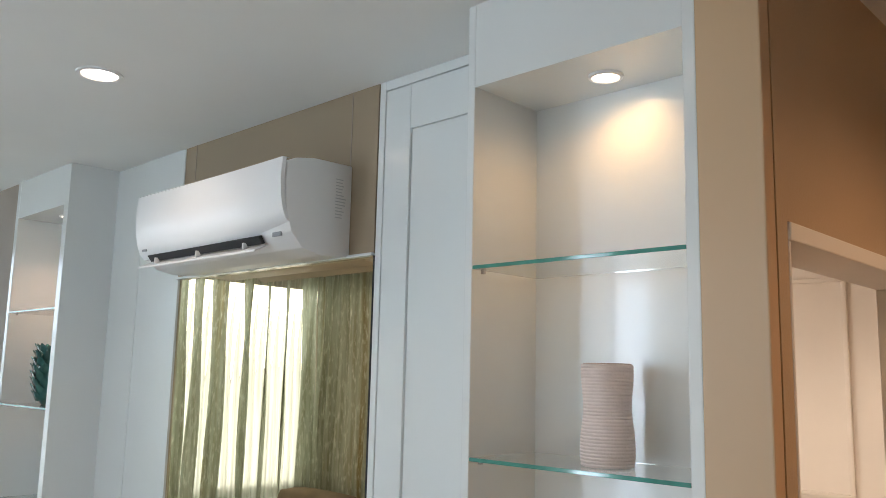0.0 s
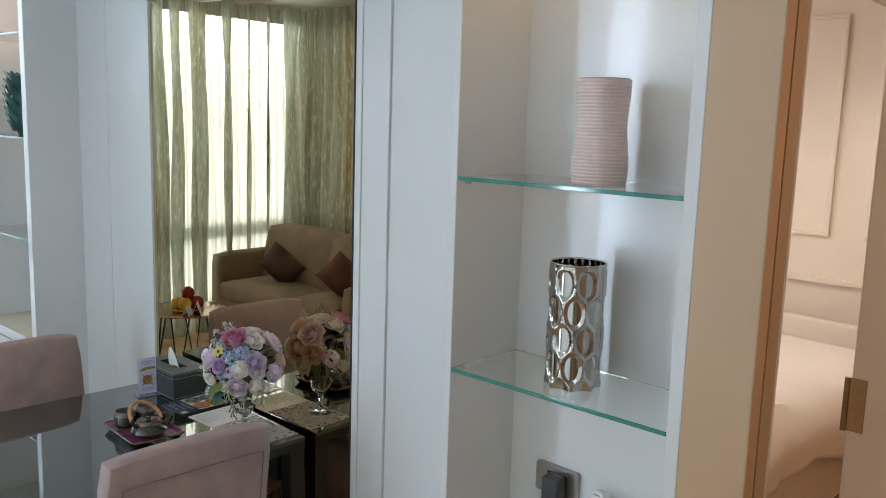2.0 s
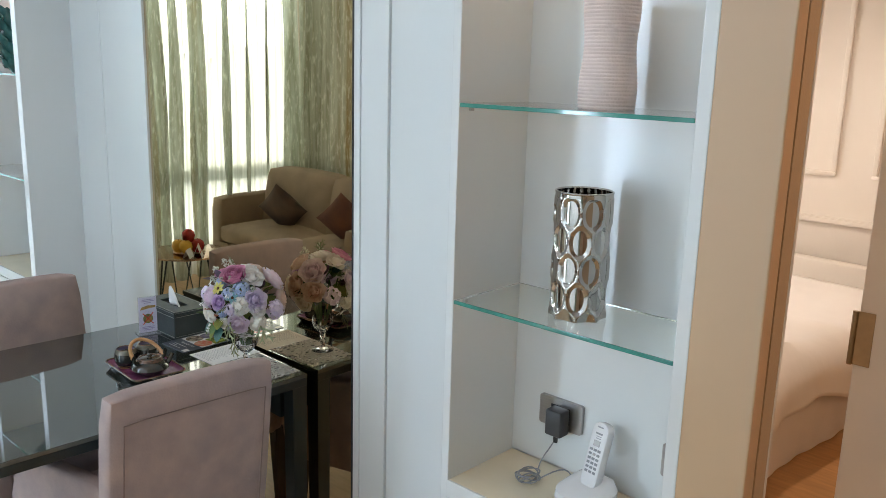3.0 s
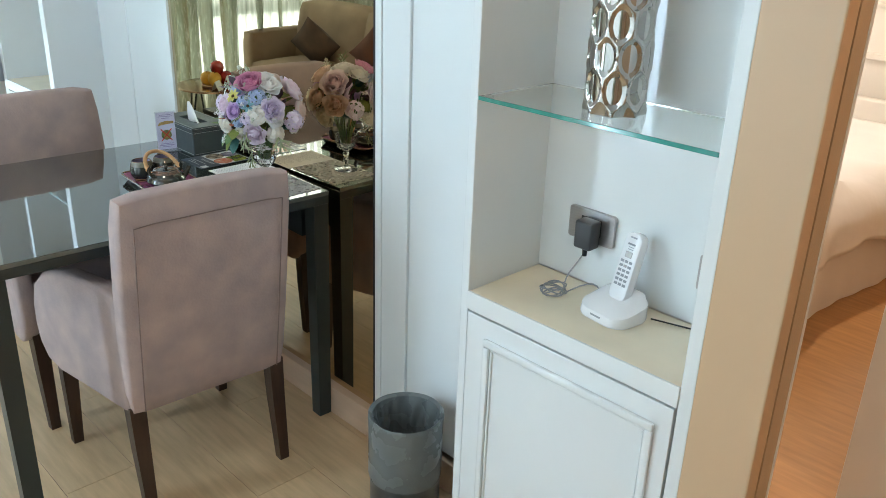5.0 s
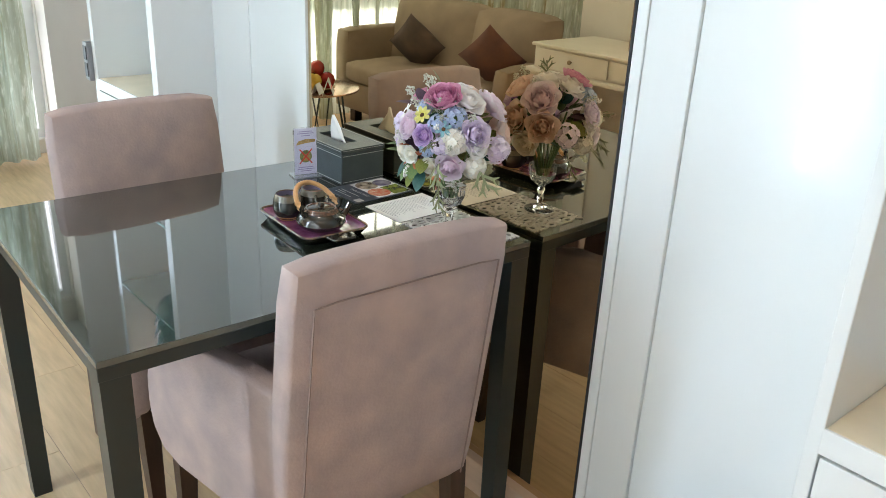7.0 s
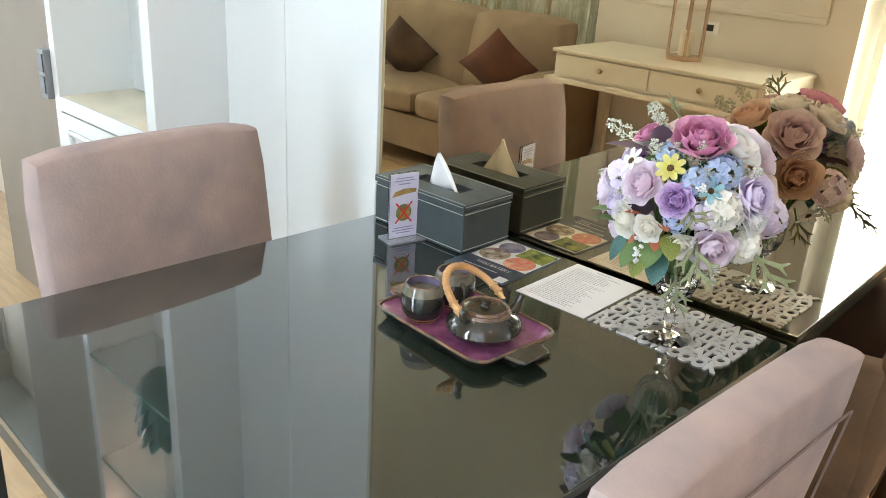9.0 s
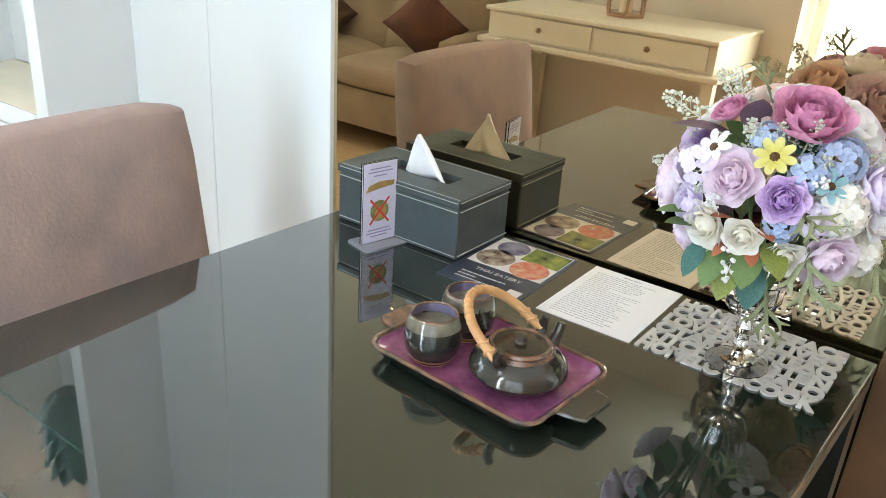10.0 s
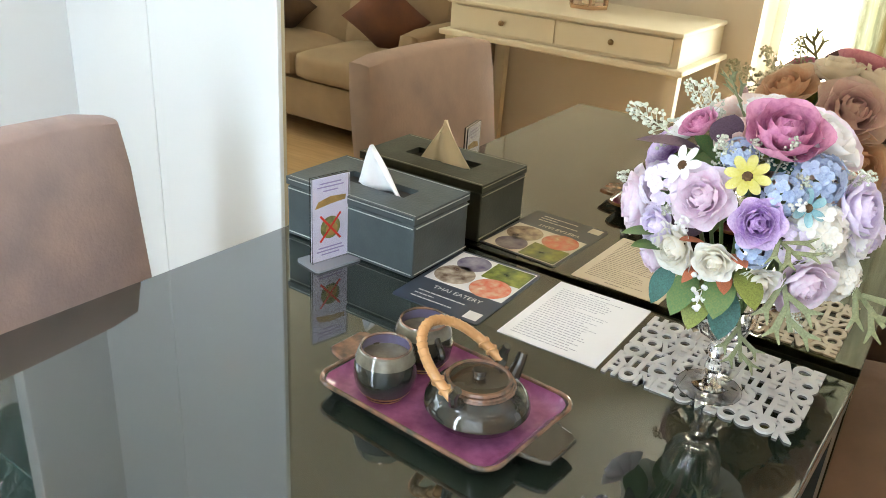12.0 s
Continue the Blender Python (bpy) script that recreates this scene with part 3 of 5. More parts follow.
def dining_chair(at, turn, label, top=0.896):
    """An upholstered arm chair that faces +x; the origin lies under the middle of its back."""
    c = thing("dining_chair", label, "chair", at, turn, "chairs at the table")
    w = 0.223
    back = soft_box(0.0, 0.075, -w, w, 0.30, top, 0.026, 0.004, 7)
    for v in back.verts:
        v.co.x -= 0.13 * max(0.0, v.co.z - 0.30)
        v.co.y *= 1.0 - 0.05 * max(0.0, 0.55 - v.co.z)
        v.co.z += 0.006 * math.cos(v.co.y * 5)
    b = part("backrest", back, SUEDE, c)
    pip = []
    for k in range(29):
        u = k / 28
        if u < 0.36:
            y, z = -w + 0.033, 0.32 + (top - 0.062 - 0.32) * u / 0.36
        elif u < 0.64:
            y, z = -w + 0.033 + (2 * w - 0.066) * (u - 0.36) / 0.28, top - 0.062
        else:
            y, z = w - 0.033, top - 0.062 - (top - 0.062 - 0.32) * (u - 0.64) / 0.36
        pip.append((-0.0045 - 0.13 * (z - 0.30), y * (1.0 - 0.05 * max(0.0, 0.55 - z)), z))
    part("piping", tube(pip, 0.0017, 6), PIPING, b, "sewn suede piping")
    part("seat", soft_box(0.05, 0.490, -w + 0.045, w - 0.045, 0.33, 0.47, 0.035, 0.012, 6), SUEDE, c)
    for s in (-1, 1):
        out = [(0.02, 0.315), (0.22, 0.302), (0.36, 0.290), (0.43, 0.302), (0.466, 0.345), (0.478, 0.40), (0.474, 0.47), (0.452, 0.530), (0.39, 0.583), (0.28, 0.620), (0.15, 0.636), (-0.02, 0.645)]
        arm = prism(out, s * w - (0.055 if s > 0 else 0), s * w + (0.055 if s < 0 else 0), "y", 0.014, 3)
        for v in arm.verts:
            v.co.x *= 1.03
            v.co.y += s * 0.056 * max(0.0, v.co.x) / 0.42
        part("armrest", arm, SUEDE, c)
    for x, y, dx in ((0.035, -w + 0.024, -0.03), (0.035, w - 0.024, -0.03), (0.440, -w - 0.012, 0.016), (0.440, w + 0.012, 0.016)):
        lg = bmesh.new()
        rings = []
        for z, h, sh in ((0, 0.014, 1.0), (0.08, 0.016, 0.72), (0.2, 0.019, 0.25), (0.325, 0.021, 0)):
            rings.append([lg.verts.new((x + dx * sh + p * h, y + q * h, z)) for p, q in ((-1, -1), (1, -1), (1, 1), (-1, 1))])
        for a, bb in zip(rings, rings[1:]):
            for i in range(4):
                lg.faces.new((a[i], a[(i + 1) % 4], bb[(i + 1) % 4], bb[i]))
        lg.faces.new(list(reversed(rings[0])))
        lg.faces.new(rings[-1])
        part("leg", lg, DARKWOOD, c, "dark walnut leg", False)
    return c


dining_chair((-1.671, 1.400, 0), 177.5, "mauve suede armchair with dark wooden legs, tucked under the table")
dining_chair((-2.715, 1.380, 0), 2, "mauve suede armchair with dark wooden legs, at the table's far end", 0.912)

# ---- air conditioner ----


RATING = material("pale_grey_print", (0.55, 0.56, 0.58), 0.6, vary=0.05)


def air_conditioner():
    a = thing("air_conditioner", "white wall-mounted split air conditioner with an open louvre", "air conditioner", (0, 0, 2.09))
    x0, x1 = -2.535, -1.672
    prof = [(1.860, 0.286), (1.72, 0.284), (1.655, 0.272), (1.628, 0.255), (1.624, 0.20), (1.632, 0.12), (1.650, 0.060), (1.690, 0.018), (1.76, 0.004), (1.860, 0.012)]
    part("body", prism(prof, x0, x1, "x", 0.004, 2), PLASTIC2, a)
    front = bmesh.new()
    rows = []
    for u, (y, z) in enumerate(((1.622, 0.268), (1.612, 0.262), (1.608, 0.20), (1.612, 0.14), (1.620, 0.095), (1.632, 0.065), (1.650, 0.046))):
        row = []
        for k in range(17):
            s = k / 16
            dip = 0.030 * math.sin(math.pi * min(1.0, s * 1.15)) ** 2 * (u / 6) ** 2
            row.append(front.verts.new((x0 - 0.004 + (x1 - x0 + 0.001) * s, y + 0.4 * dip, z - dip * 0.4 + 0.035 * (u / 6) * s ** 3)))
        rows.append(row)
    for r0, r1 in zip(rows, rows[1:]):
        for k in range(16):
            front.faces.new((r0[k], r1[k], r1[k + 1], r0[k + 1]))
    ret = bmesh.ops.extrude_face_region(front, geom=front.faces[:])
    for g in ret["geom"]:
        if isinstance(g, bmesh.types.BMVert):
            g.co.y += 0.012
    bmesh.ops.recalc_face_normals(front, faces=front.faces)
    part("front_panel", front, PLASTIC, a, "glossy white front panel")
    part("air_outlet", prism([(1.634, 0.056), (1.650, 0.036), (1.660, 0.040), (1.646, 0.062)], x0 + 0.05, x1 - 0.14, "x"), SLOT, a, "dark air outlet slot", False)
    lou = prism([(1.618, 0.010), (1.664, 0.034), (1.664, 0.039), (1.619, 0.017)], x0 + 0.02, x1 - 0.13, "x", 0.0015, 2)
    part("louvre", lou, PLASTIC, a, "open white louvre blade")
    for k in range(3):
        xx = x0 + 0.10 + k * 0.27
        part("louvre_pivot", box(xx, xx + 0.008, 1.634, 1.652, 0.026, 0.046, 0.002), PLASTIC2, a)
    sl = bmesh.new()
    rnd = random.Random(4)
    for k in range(13):
        z = 0.235 - k * 0.0095
        add_box(sl, x1 - 0.0005, x1 + 0.0008, 1.80, 1.80 + rnd.uniform(0.022, 0.04), z, z + 0.003)
    part("rating_label", sl, RATING, a, "grey rows of small print")["kind"] = "stuff"
    part("badge", boxes((x0 + 0.025, x0 + 0.055, 1.6245, 1.629, 0.070, 0.078)), GREYPL, a, "small grey badge")
    part("indicator", boxes((x1 - 0.085, x1 - 0.045, 1.6455, 1.652, 0.052, 0.064)), GREYPL, a)
    return a


air_conditioner()

# ---- things in the niches ----


def silver_vase(x, y, z):
    v = tagged(new("vase"), "mirror-chrome cylindrical vase with oval dimples on a glass shelf", "vase")
    bm = bmesh.new()
    n, rows, H, R = 132, 120, 0.252, 0.058
    dim = []
    for j in range(6):
        for i in range(8):
            dim.append((2 * math.pi * (i + 0.5 * (j % 2)) / 8, 0.2145 - 0.0562 * j))
    grid = []
    for j in range(rows + 1):
        h = H * j / rows
        row = []
        for i in range(n):
            a = 2 * math.pi * i / n
            d = 0.0
            for da, dz in dim:
                e = (a - da + math.pi) % (2 * math.pi) - math.pi
                q = (e * R / 0.0212) ** 2 + ((h - dz) / 0.0345) ** 2
                if q < 1:
                    d = max(d, 0.0095 * (1 - q) ** 0.9)
            r = R - d
            if h > H - 0.010:
                r = R - 0.001
            row.append(bm.verts.new((r * math.cos(a), r * math.sin(a), h)))
        grid.append(row)
    inner = [[bm.verts.new(((R - 0.005) * math.cos(2 * math.pi * i / n), (R - 0.005) * math.sin(2 * math.pi * i / n), hh)) for i in range(n)] for hh in (H, 0.02)]
    grid += inner
    for r0, r1 in zip(grid, grid[1:]):
        for i in range(n):
            k = (i + 1) % n
            bm.faces.new((r0[i], r0[k], r1[k], r1[i]))
    bm.faces.new(list(reversed(grid[0])))
    bm.faces.new(grid[-1])
    part("vase_body", bm, CHROME, v)
    part("rim", tube([(0.0555 * math.cos(a), 0.0555 * math.sin(a), 0.2520) for a in (2 * math.pi * k / 64 for k in range(64))], 0.0026, 8, closed=True), CHROME, v)
    v.matrix_world = pose(x, y, z, 0, 0, 8)
    return v


silver_vase(-0.757, 1.762, 1.1805)


def ribbed_vase(x, y, z):
    v = thing("vase", "blush ceramic vase with fine horizontal ribs on a glass shelf", "vase", (x, y, z))
    prof = []
    H, n = 0.20, 216
    for k in range(n + 1):
        h = H * k / n
        r = 0.0515 + 0.0026 * math.sin(h * 42) + 0.0017 * abs(math.sin(math.pi * h / 0.0066))
        prof.append((r, h))
    prof += [(0.046, H), (0.044, H - 0.01), (0.044, 0.02)]

    def lop(a, h):
        return 1 + 0.05 * math.cos(2 * a + 0.6 + h * 9) * (0.3 + h * 4)
    part("vase_body", lathe(prof, 56, wobble=lop), SAND, v)
    rim = [(a, 0.049 * lop(a, H)) for a in (2 * math.pi * k / 56 for k in range(56))]
    part("rim", tube([(r * math.cos(a), r * math.sin(a), H) for a, r in rim], 0.0022, 6, closed=True), RIMCLAY, v, "bare clay rim")
    return v


ribbed_vase(-0.722, 1.762, 1.5935)


def leaf_vase(x, y, z):
    v = thing("vase", "teal glazed vase of overlapping ceramic leaves on a glass shelf", "vase", (x, y, z))
    body = lathe([(0.03, 0), (0.05, 0.03), (0.064, 0.10), (0.06, 0.16), (0.04, 0.23), (0.034, 0.25), (0.028, 0.25), (0.03, 0.03)], 28)
    part("vase_body", body, TEAL, v)
    lf = bmesh.new()
    for j in range(8):
        h = 0.015 + j * 0.029
        R = 0.05 + 0.016 * math.sin(math.pi * min(1, h / 0.24))
        for i in range(9):
            a = 2 * math.pi * (i + 0.5 * (j % 2)) / 9
            pts = []
            for u, w, o in ((0, 0.004, 0.0), (0.35, 0.019, 0.010), (0.7, 0.015, 0.017), (1, 0.002, 0.024)):
                for s in (-1, 0, 1):
                    b = a + s * w / R
                    r = R + o - (0.004 if s else 0)
                    pts.append(lf.verts.new((r * math.cos(b), r * math.sin(b), h + 0.048 * u)))
            for u in range(3):
                for s in range(2):
                    lf.faces.new((pts[u * 3 + s], pts[u * 3 + s + 1], pts[u * 3 + s + 4], pts[u * 3 + s + 3]))
    part("leaf_relief", lf, TEAL, v)
    return v


leaf_vase(-3.60, 1.775, 1.5935)


def wall_plate(x0, x1, z0, z1, y, label, mat=STEEL):
    p = thing("wall_socket", label, "wall socket", ((x0 + x1) / 2, y, (z0 + z1) / 2))
    w, h = (x1 - x0) / 2, (z1 - z0) / 2
    part("plate", prism(rounded(2 * w, 2 * h, 0.006), -0.009, 0.0, "y"), mat, p)
    part("insert", box(-w * 0.45, w * 0.45, -0.0105, -0.008, -h * 0.55, h * 0.55, 0.001), DARKPL, p)
    return p


wall_plate(-0.916, -0.800, 0.864, 0.934, 1.8845, "brushed steel double socket plate on the niche wall")
wall_plate(-0.602, -0.50, 0.845, 0.918, 1.8845, "brushed steel blank plate on the niche wall")
adapter = thing("power_adapter", "black plug-in power adapter in the socket", "adapter", (-0.852, 1.873, 0.898))
part("adapter_body", box(-0.022, 0.022, -0.036, 0.0, -0.040, 0.022, 0.006, 3), GREYPLD, adapter)
part("strain_relief", lathe([(0.005, -0.058), (0.006, -0.038)], 10, (0, -0.020, 0)), DARKPL, adapter)
cb = []
rnd = random.Random(9)
for k in range(8):
    u = k / 7
    cb.append((-0.852 - 0.012 * math.sin(u * 3.1) , 1.845 - 0.055 * u, 0.842 - 0.071 * u ** 0.8))
for k in range(70):
    a = k / 69 * 2 * math.pi * 5
    cb.append((-0.872 + (0.022 + 0.008 * math.sin(a * 0.37)) * math.cos(a), 1.782 + (0.026 + 0.006 * math.cos(a * 0.61)) * math.sin(a), 0.769 + 0.010 * (1 + math.sin(a * 0.8 + 1)) * 0.8))
for k in range(9):
    u = k / 8
    cb.append((-0.85 + 0.075 * u, 1.79 + 0.05 * math.sin(u * 2.6), 0.772 + 0.02 * math.sin(math.pi * u)))
tagged(part("cable", tube(cb, 0.0016, 6), GREYPL), "thin grey coiled cable on the counter", "cable")
cb = [(-0.665 + 0.02 * k, 1.835 + 0.006 * k, 0.769) for k in range(5)]
for k in range(40):
    a = k / 39 * 2 * math.pi * 4
    cb.append((-0.545 + 0.028 * math.cos(a) + 0.004 * math.sin(3 * a), 1.858 + 0.012 * math.sin(a) - 0.0005 * k, 0.770 + 0.006 * (1 + math.sin(0.7 * a))))
tagged(part("cable", tube(cb, 0.0018, 6), DARKPL), "bundled black phone cable on the counter", "cable")


def cordless_phone(x, y, z):
    p = thing("cordless_phone", "white cordless telephone standing in its charging base", "telephone", (x, y, z), -8)
    base = bmesh.new()
    rings = []
    for h, s, dy in ((0, 0.96, 0), (0.006, 1.0, 0), (0.020, 0.98, 0.002), (0.030, 0.80, 0.010), (0.034, 0.5, 0.018)):
        rings.append([base.verts.new((u * s, v * s + dy, h + (0.018 * (v + 0.05) / 0.1 if h > 0.015 else 0))) for u, v in rounded(0.122, 0.105, 0.035, 6)])
    m = len(rings[0])
    for a, b in zip(rings, rings[1:]):
        for i in range(m):
            base.faces.new((a[i], a[(i + 1) % m], b[(i + 1) % m], b[i]))
    base.faces.new(list(reversed(rings[0])))
    base.faces.new(rings[-1])
    part("charging_base", base, PLASTIC, p)
    tilt = pose(0, 0.012, 0.034, -16, 0, 0)
    hs = part("handset", moved(prism(rounded(0.043, 0.144, 0.018, 6, 0, 0.066), -0.012, 0.012, "z", 0.004, 2), tilt @ pose(0, 0, 0, 90, 0, 0)), PLASTIC, p, "white handset with small keys")

    def on_face(u, v, w, h, mat, name):
        part(name, moved(box(u - w / 2, u + w / 2, -0.0135, -0.0115, v - h / 2, v + h / 2, 0.0006), tilt), mat, hs)
    on_face(0, 0.114, 0.018, 0.0035, GREYPL, "badge")
    for v in (0.108, 0.1035):
        on_face(0.001, v, 0.013, 0.0014, INK, "printed_line")
    on_face(0, 0.0925, 0.0165, 0.0125, STEEL, "navigation_pad")
    part("badge", box(-0.014, 0.012, -0.0515, -0.0500, 0.010, 0.014), GREYPL, p, "grey badge")
    on_face(0, 0.128, 0.016, 0.003, INK, "earpiece")
    for r in range(6):
        for c in (-1, 0, 1):
            on_face(c * 0.0105, 0.078 - r * 0.0095, 0.0075, 0.0052, GREYPL if (r, c) != (1, 0) else STEEL, "key")
    return p


cordless_phone(-0.728, 1.795, 0.7655)

# ---- waste bin ----
bin_ = thing("waste_bin", "dark grey waste bin lined with a grey plastic bag", "bin", (-1.262, 1.722, 0))
part("bin_body", lathe([(0.091, 0.0), (0.093, 0.006), (0.095, 0.288), (0.091, 0.288), (0.086, 0.010)], 40), BINM, bin_)


def crumple(a, z):
    k = 1.0 if z > 0.12 else 0.4
    return 1 + k * (0.010 * math.sin(3 * a + 12 * z) + 0.006 * abs(math.sin(5.0 * a - 25 * z)) + 0.003 * math.sin(23 * a + 47 * z))


part("bin_bag", lathe([(0.0955, 0.115), (0.0975, 0.13), (0.097, 0.20), (0.0985, 0.285), (0.099, 0.298), (0.096, 0.303), (0.088, 0.296)], 72, wobble=crumple, cap=False), BAG, bin_, "crumpled grey bin bag")


def folds(a, z):
    k = min(1.0, (0.297 - z) / 0.05)
    return 1 + k * (0.10 * abs(math.sin(4.5 * a + 9 * z)) + 0.07 * math.sin(11 * a - 24 * z) + 0.05 * math.sin(19 * a + 60 * z) - 0.06)


part("bag_inside", lathe([(0.0003, 0.07), (0.04, 0.09), (0.06, 0.12), (0.066, 0.15), (0.070, 0.18), (0.074, 0.21), (0.077, 0.24), (0.080, 0.26), (0.083, 0.28), (0.088, 0.296)], 110, wobble=folds, cap=False), BAG, bin_)

# ---- things on the dining table ----
TZ = 0.7502


def tissue_box():
    t = thing("tissue_box", "grey-green leather tissue box cover with pale stitching", "tissue box", (-2.417, 1.789, TZ))
    w, d, h = 0.1165, 0.066, 0.092
    part("body", boxes((-w, w, -d, d, 0, h - 0.014), bevel=0.003), LEATHER, t)
    lid = bmesh.new()
    s, q = 0.062, 0.019
    for r in ((-w - 0.001, w + 0.001, -d - 0.001, -q), (-w - 0.001, w + 0.001, q, d + 0.001), (-w - 0.001, -s, -q, q), (s, w + 0.001, -q, q)):
        add_box(lid, *r, h - 0.012, h)
    l = part("lid", lid, LEATHER, t, "", False)
    part("slot", box(-s, s, -q, q, h - 0.013, h - 0.009), SLOT, t, "", False)
    st = bmesh.new()
    for z in (0.006, h - 0.018, h - 0.004):
        for k in range(56):
            u = -w + 0.004 + (2 * w - 0.008) * k / 55
            add_box(st, u, u + 0.0028, -d - 0.0022, -d - 0.0004, z, z + 0.0009)
        for k in range(31):
            u = -d + 0.004 + (2 * d - 0.008) * k / 30
            add_box(st, w + 0.0004, w + 0.0022, u, u + 0.0028, z, z + 0.0009)
    for k in range(56):
        u = -w + 0.004 + (2 * w - 0.008) * k / 55
        for y in (-d + 0.003, d - 0.004):
            add_box(st, u, u + 0.0028, y, y + 0.0009, h - 0.0004, h + 0.0006)
    part("stitching", st, STITCH, l, "pale stitching")["kind"] = "stuff"
    return t


tissue_box()
tis = thing("tissue", "white paper tissue pulled up from the box", "tissue", (-2.412, 1.789, TZ + 0.083))
bm = bmesh.new()
ring = []
for j in range(9):
    v = j / 8
    row = []
    for k in range(15):
        u = k / 14 * 2 - 1
        wdt = 0.050 * (1 - v) + 0.0015
        row.append(bm.verts.new((u * wdt - 0.010 * v, 0.008 * math.sin(u * 5 + v * 3) * (1 - 0.6 * v) - 0.01 * v, 0.068 * v - 0.010 * (u * u) * (1 - v))))
    ring.append(row)
for a, b in zip(ring, ring[1:]):
    for k in range(14):
        bm.faces.new((a[k], a[k + 1], b[k + 1], b[k]))
tt = part("sheet", bm, TISSUE, tis)
sol = tt.modifiers.new("thick", "SOLIDIFY")
sol.thickness = 0.0015


def print_bars(parent, x0, x1, ya, yb, z, rows, seed, mat, fill=0.9, name="printed_line", thick=0.0016):
    """Rows of unreadable print, as fine bars."""
    rnd = random.Random(seed)
    bm = bmesh.new()
    for k in range(rows):
        y = ya + (yb - ya) * (k + 0.5) / rows
        x = x0
        end = x0 + (x1 - x0) * (fill * rnd.uniform(0.75, 1.0) if rnd.random() > 0.12 else 0.35)
        while x < end:
            n = rnd.uniform(0.003, 0.009)
            add_box(bm, x, min(end, x + n), y - thick / 2, y + thick / 2, z, z + 0.0003)
            x += n + 0.0014
    ob = part(name, bm, mat, parent, "", False)
    ob["kind"] = "stuff"
    return ob


# notice in a clear stand
sign = thing("notice_stand", "clear acrylic stand with a printed food notice", "table sign", (-2.424, 1.694, TZ), 78)
part("foot", prism(rounded(0.078, 0.052, 0.006), 0, 0.003, "z"), FROST, sign, "clear acrylic foot")
CARDP = material("lavender_card", (0.80, 0.79, 0.93), 0.6, vary=0.03, scale=20)
card = part("card", box(-0.030, 0.030, -0.001, 0.001, 0.004, 0.126), CARDP, sign, "white card with a crossed-out dish", False)
part("cover", boxes((-0.031, 0.031, -0.0034, -0.0014, 0.003, 0.128), (-0.031, 0.031, 0.0014, 0.0034, 0.003, 0.128)), ACRYL, sign, "", False).visible_shadow = False
GOLDPR = material("gold_print", (0.66, 0.42, 0.13), 0.5, vary=0.25, scale=60)
REDPR = material("red_print", (0.80, 0.05, 0.03), 0.5, vary=0.1)
GREENPR = material("olive_print", (0.38, 0.44, 0.14), 0.5, vary=0.4, scale=70)
VIOLPR = material("violet_print", (0.42, 0.36, 0.62), 0.6, vary=0.1)
pr = part("gold_stroke", prism([(-0.026, 0.083), (0.0, 0.087), (0.025, 0.089), (0.026, 0.096), (0.0, 0.098), (-0.02, 0.093)], -0.0013, -0.0011, "y"), GOLDPR, card, "", False)
disc = bmesh.new()
bmesh.ops.create_cone(disc, cap_ends=True, segments=32, radius1=0.0165, radius2=0.0165, depth=0.0002, matrix=Matrix.Translation((0, -0.0012, 0.052)) @ Matrix.Rotation(math.pi / 2, 4, "X"))
part("dish_picture", disc, GREENPR, card, "", False)
disc = bmesh.new()
bmesh.ops.create_cone(disc, cap_ends=True, segments=24, radius1=0.010, radius2=0.010, depth=0.0002, matrix=Matrix.Translation((0.002, -0.00135, 0.049)) @ Matrix.Rotation(math.pi / 2, 4, "X"))
part("dish_middle", disc, GOLDPR, card, "", False)
for s in (-1, 1):
    part("red_stroke", moved(box(-0.026, 0.026, -0.0003, 0.0, -0.0016, 0.0016), Matrix.Translation((0, -0.0013, 0.052)) @ Matrix.Rotation(s * 0.85, 4, "Y")), REDPR, card, "", False)
lines = bmesh.new()
for z, w in ((0.117, 0.018), (0.112, 0.022), (0.106, 0.012), (0.022, 0.020), (0.017, 0.023), (0.012, 0.015)):
    add_box(lines, -w, w, -0.0013, -0.001, z, z + 0.0018)
part("printed_line", lines, VIOLPR, card, "", False)["kind"] = "stuff"

# menu card
bro = thing("menu_card", "glossy restaurant leaflet with food photographs on the table", "leaflet", (-2.233, 1.763, TZ), 2)
bc = part("leaflet", prism(rounded(0.133, 0.178, 0.006), 0, 0.0012, "z"), NAVY, bro, "", False)
FOODS = [material("food_print", c, 0.25, scale=s, second=d, coat=0.6) for c, d, s in (((0.62, 0.54, 0.42), (0.10, 0.05, 0.03), 62), ((0.10, 0.07, 0.16), (0.42, 0.40, 0.44), 40), ((0.34, 0.38, 0.07), (0.05, 0.08, 0.03), 55), ((0.66, 0.10, 0.05), (0.66, 0.42, 0.28), 75))]
WHITEPR = material("white_print", (0.75, 0.74, 0.72), 0.3, vary=0.05, coat=0.5)
part("photo_ground", box(-0.060, 0.062, -0.02, 0.084, 0.0012, 0.00145), WHITEPR, bc, "", False)
for k, (x, y, r) in enumerate(((-0.030, 0.012, 0.029), (-0.026, 0.058, 0.025), (0.030, 0.056, 0.026), (0.030, 0.006, 0.029))):
    ph = bmesh.new()
    if k == 2:
        add_box(ph, x - 0.03, x + 0.031, y - 0.025, y + 0.026, 0.00145, 0.0016)
    else:
        bmesh.ops.create_cone(ph, cap_ends=True, segments=30, radius1=r, radius2=r, depth=0.0002, matrix=Matrix.Translation((x, y, 0.0016)))
    part("food_picture", ph, FOODS[k], bc, "", False)


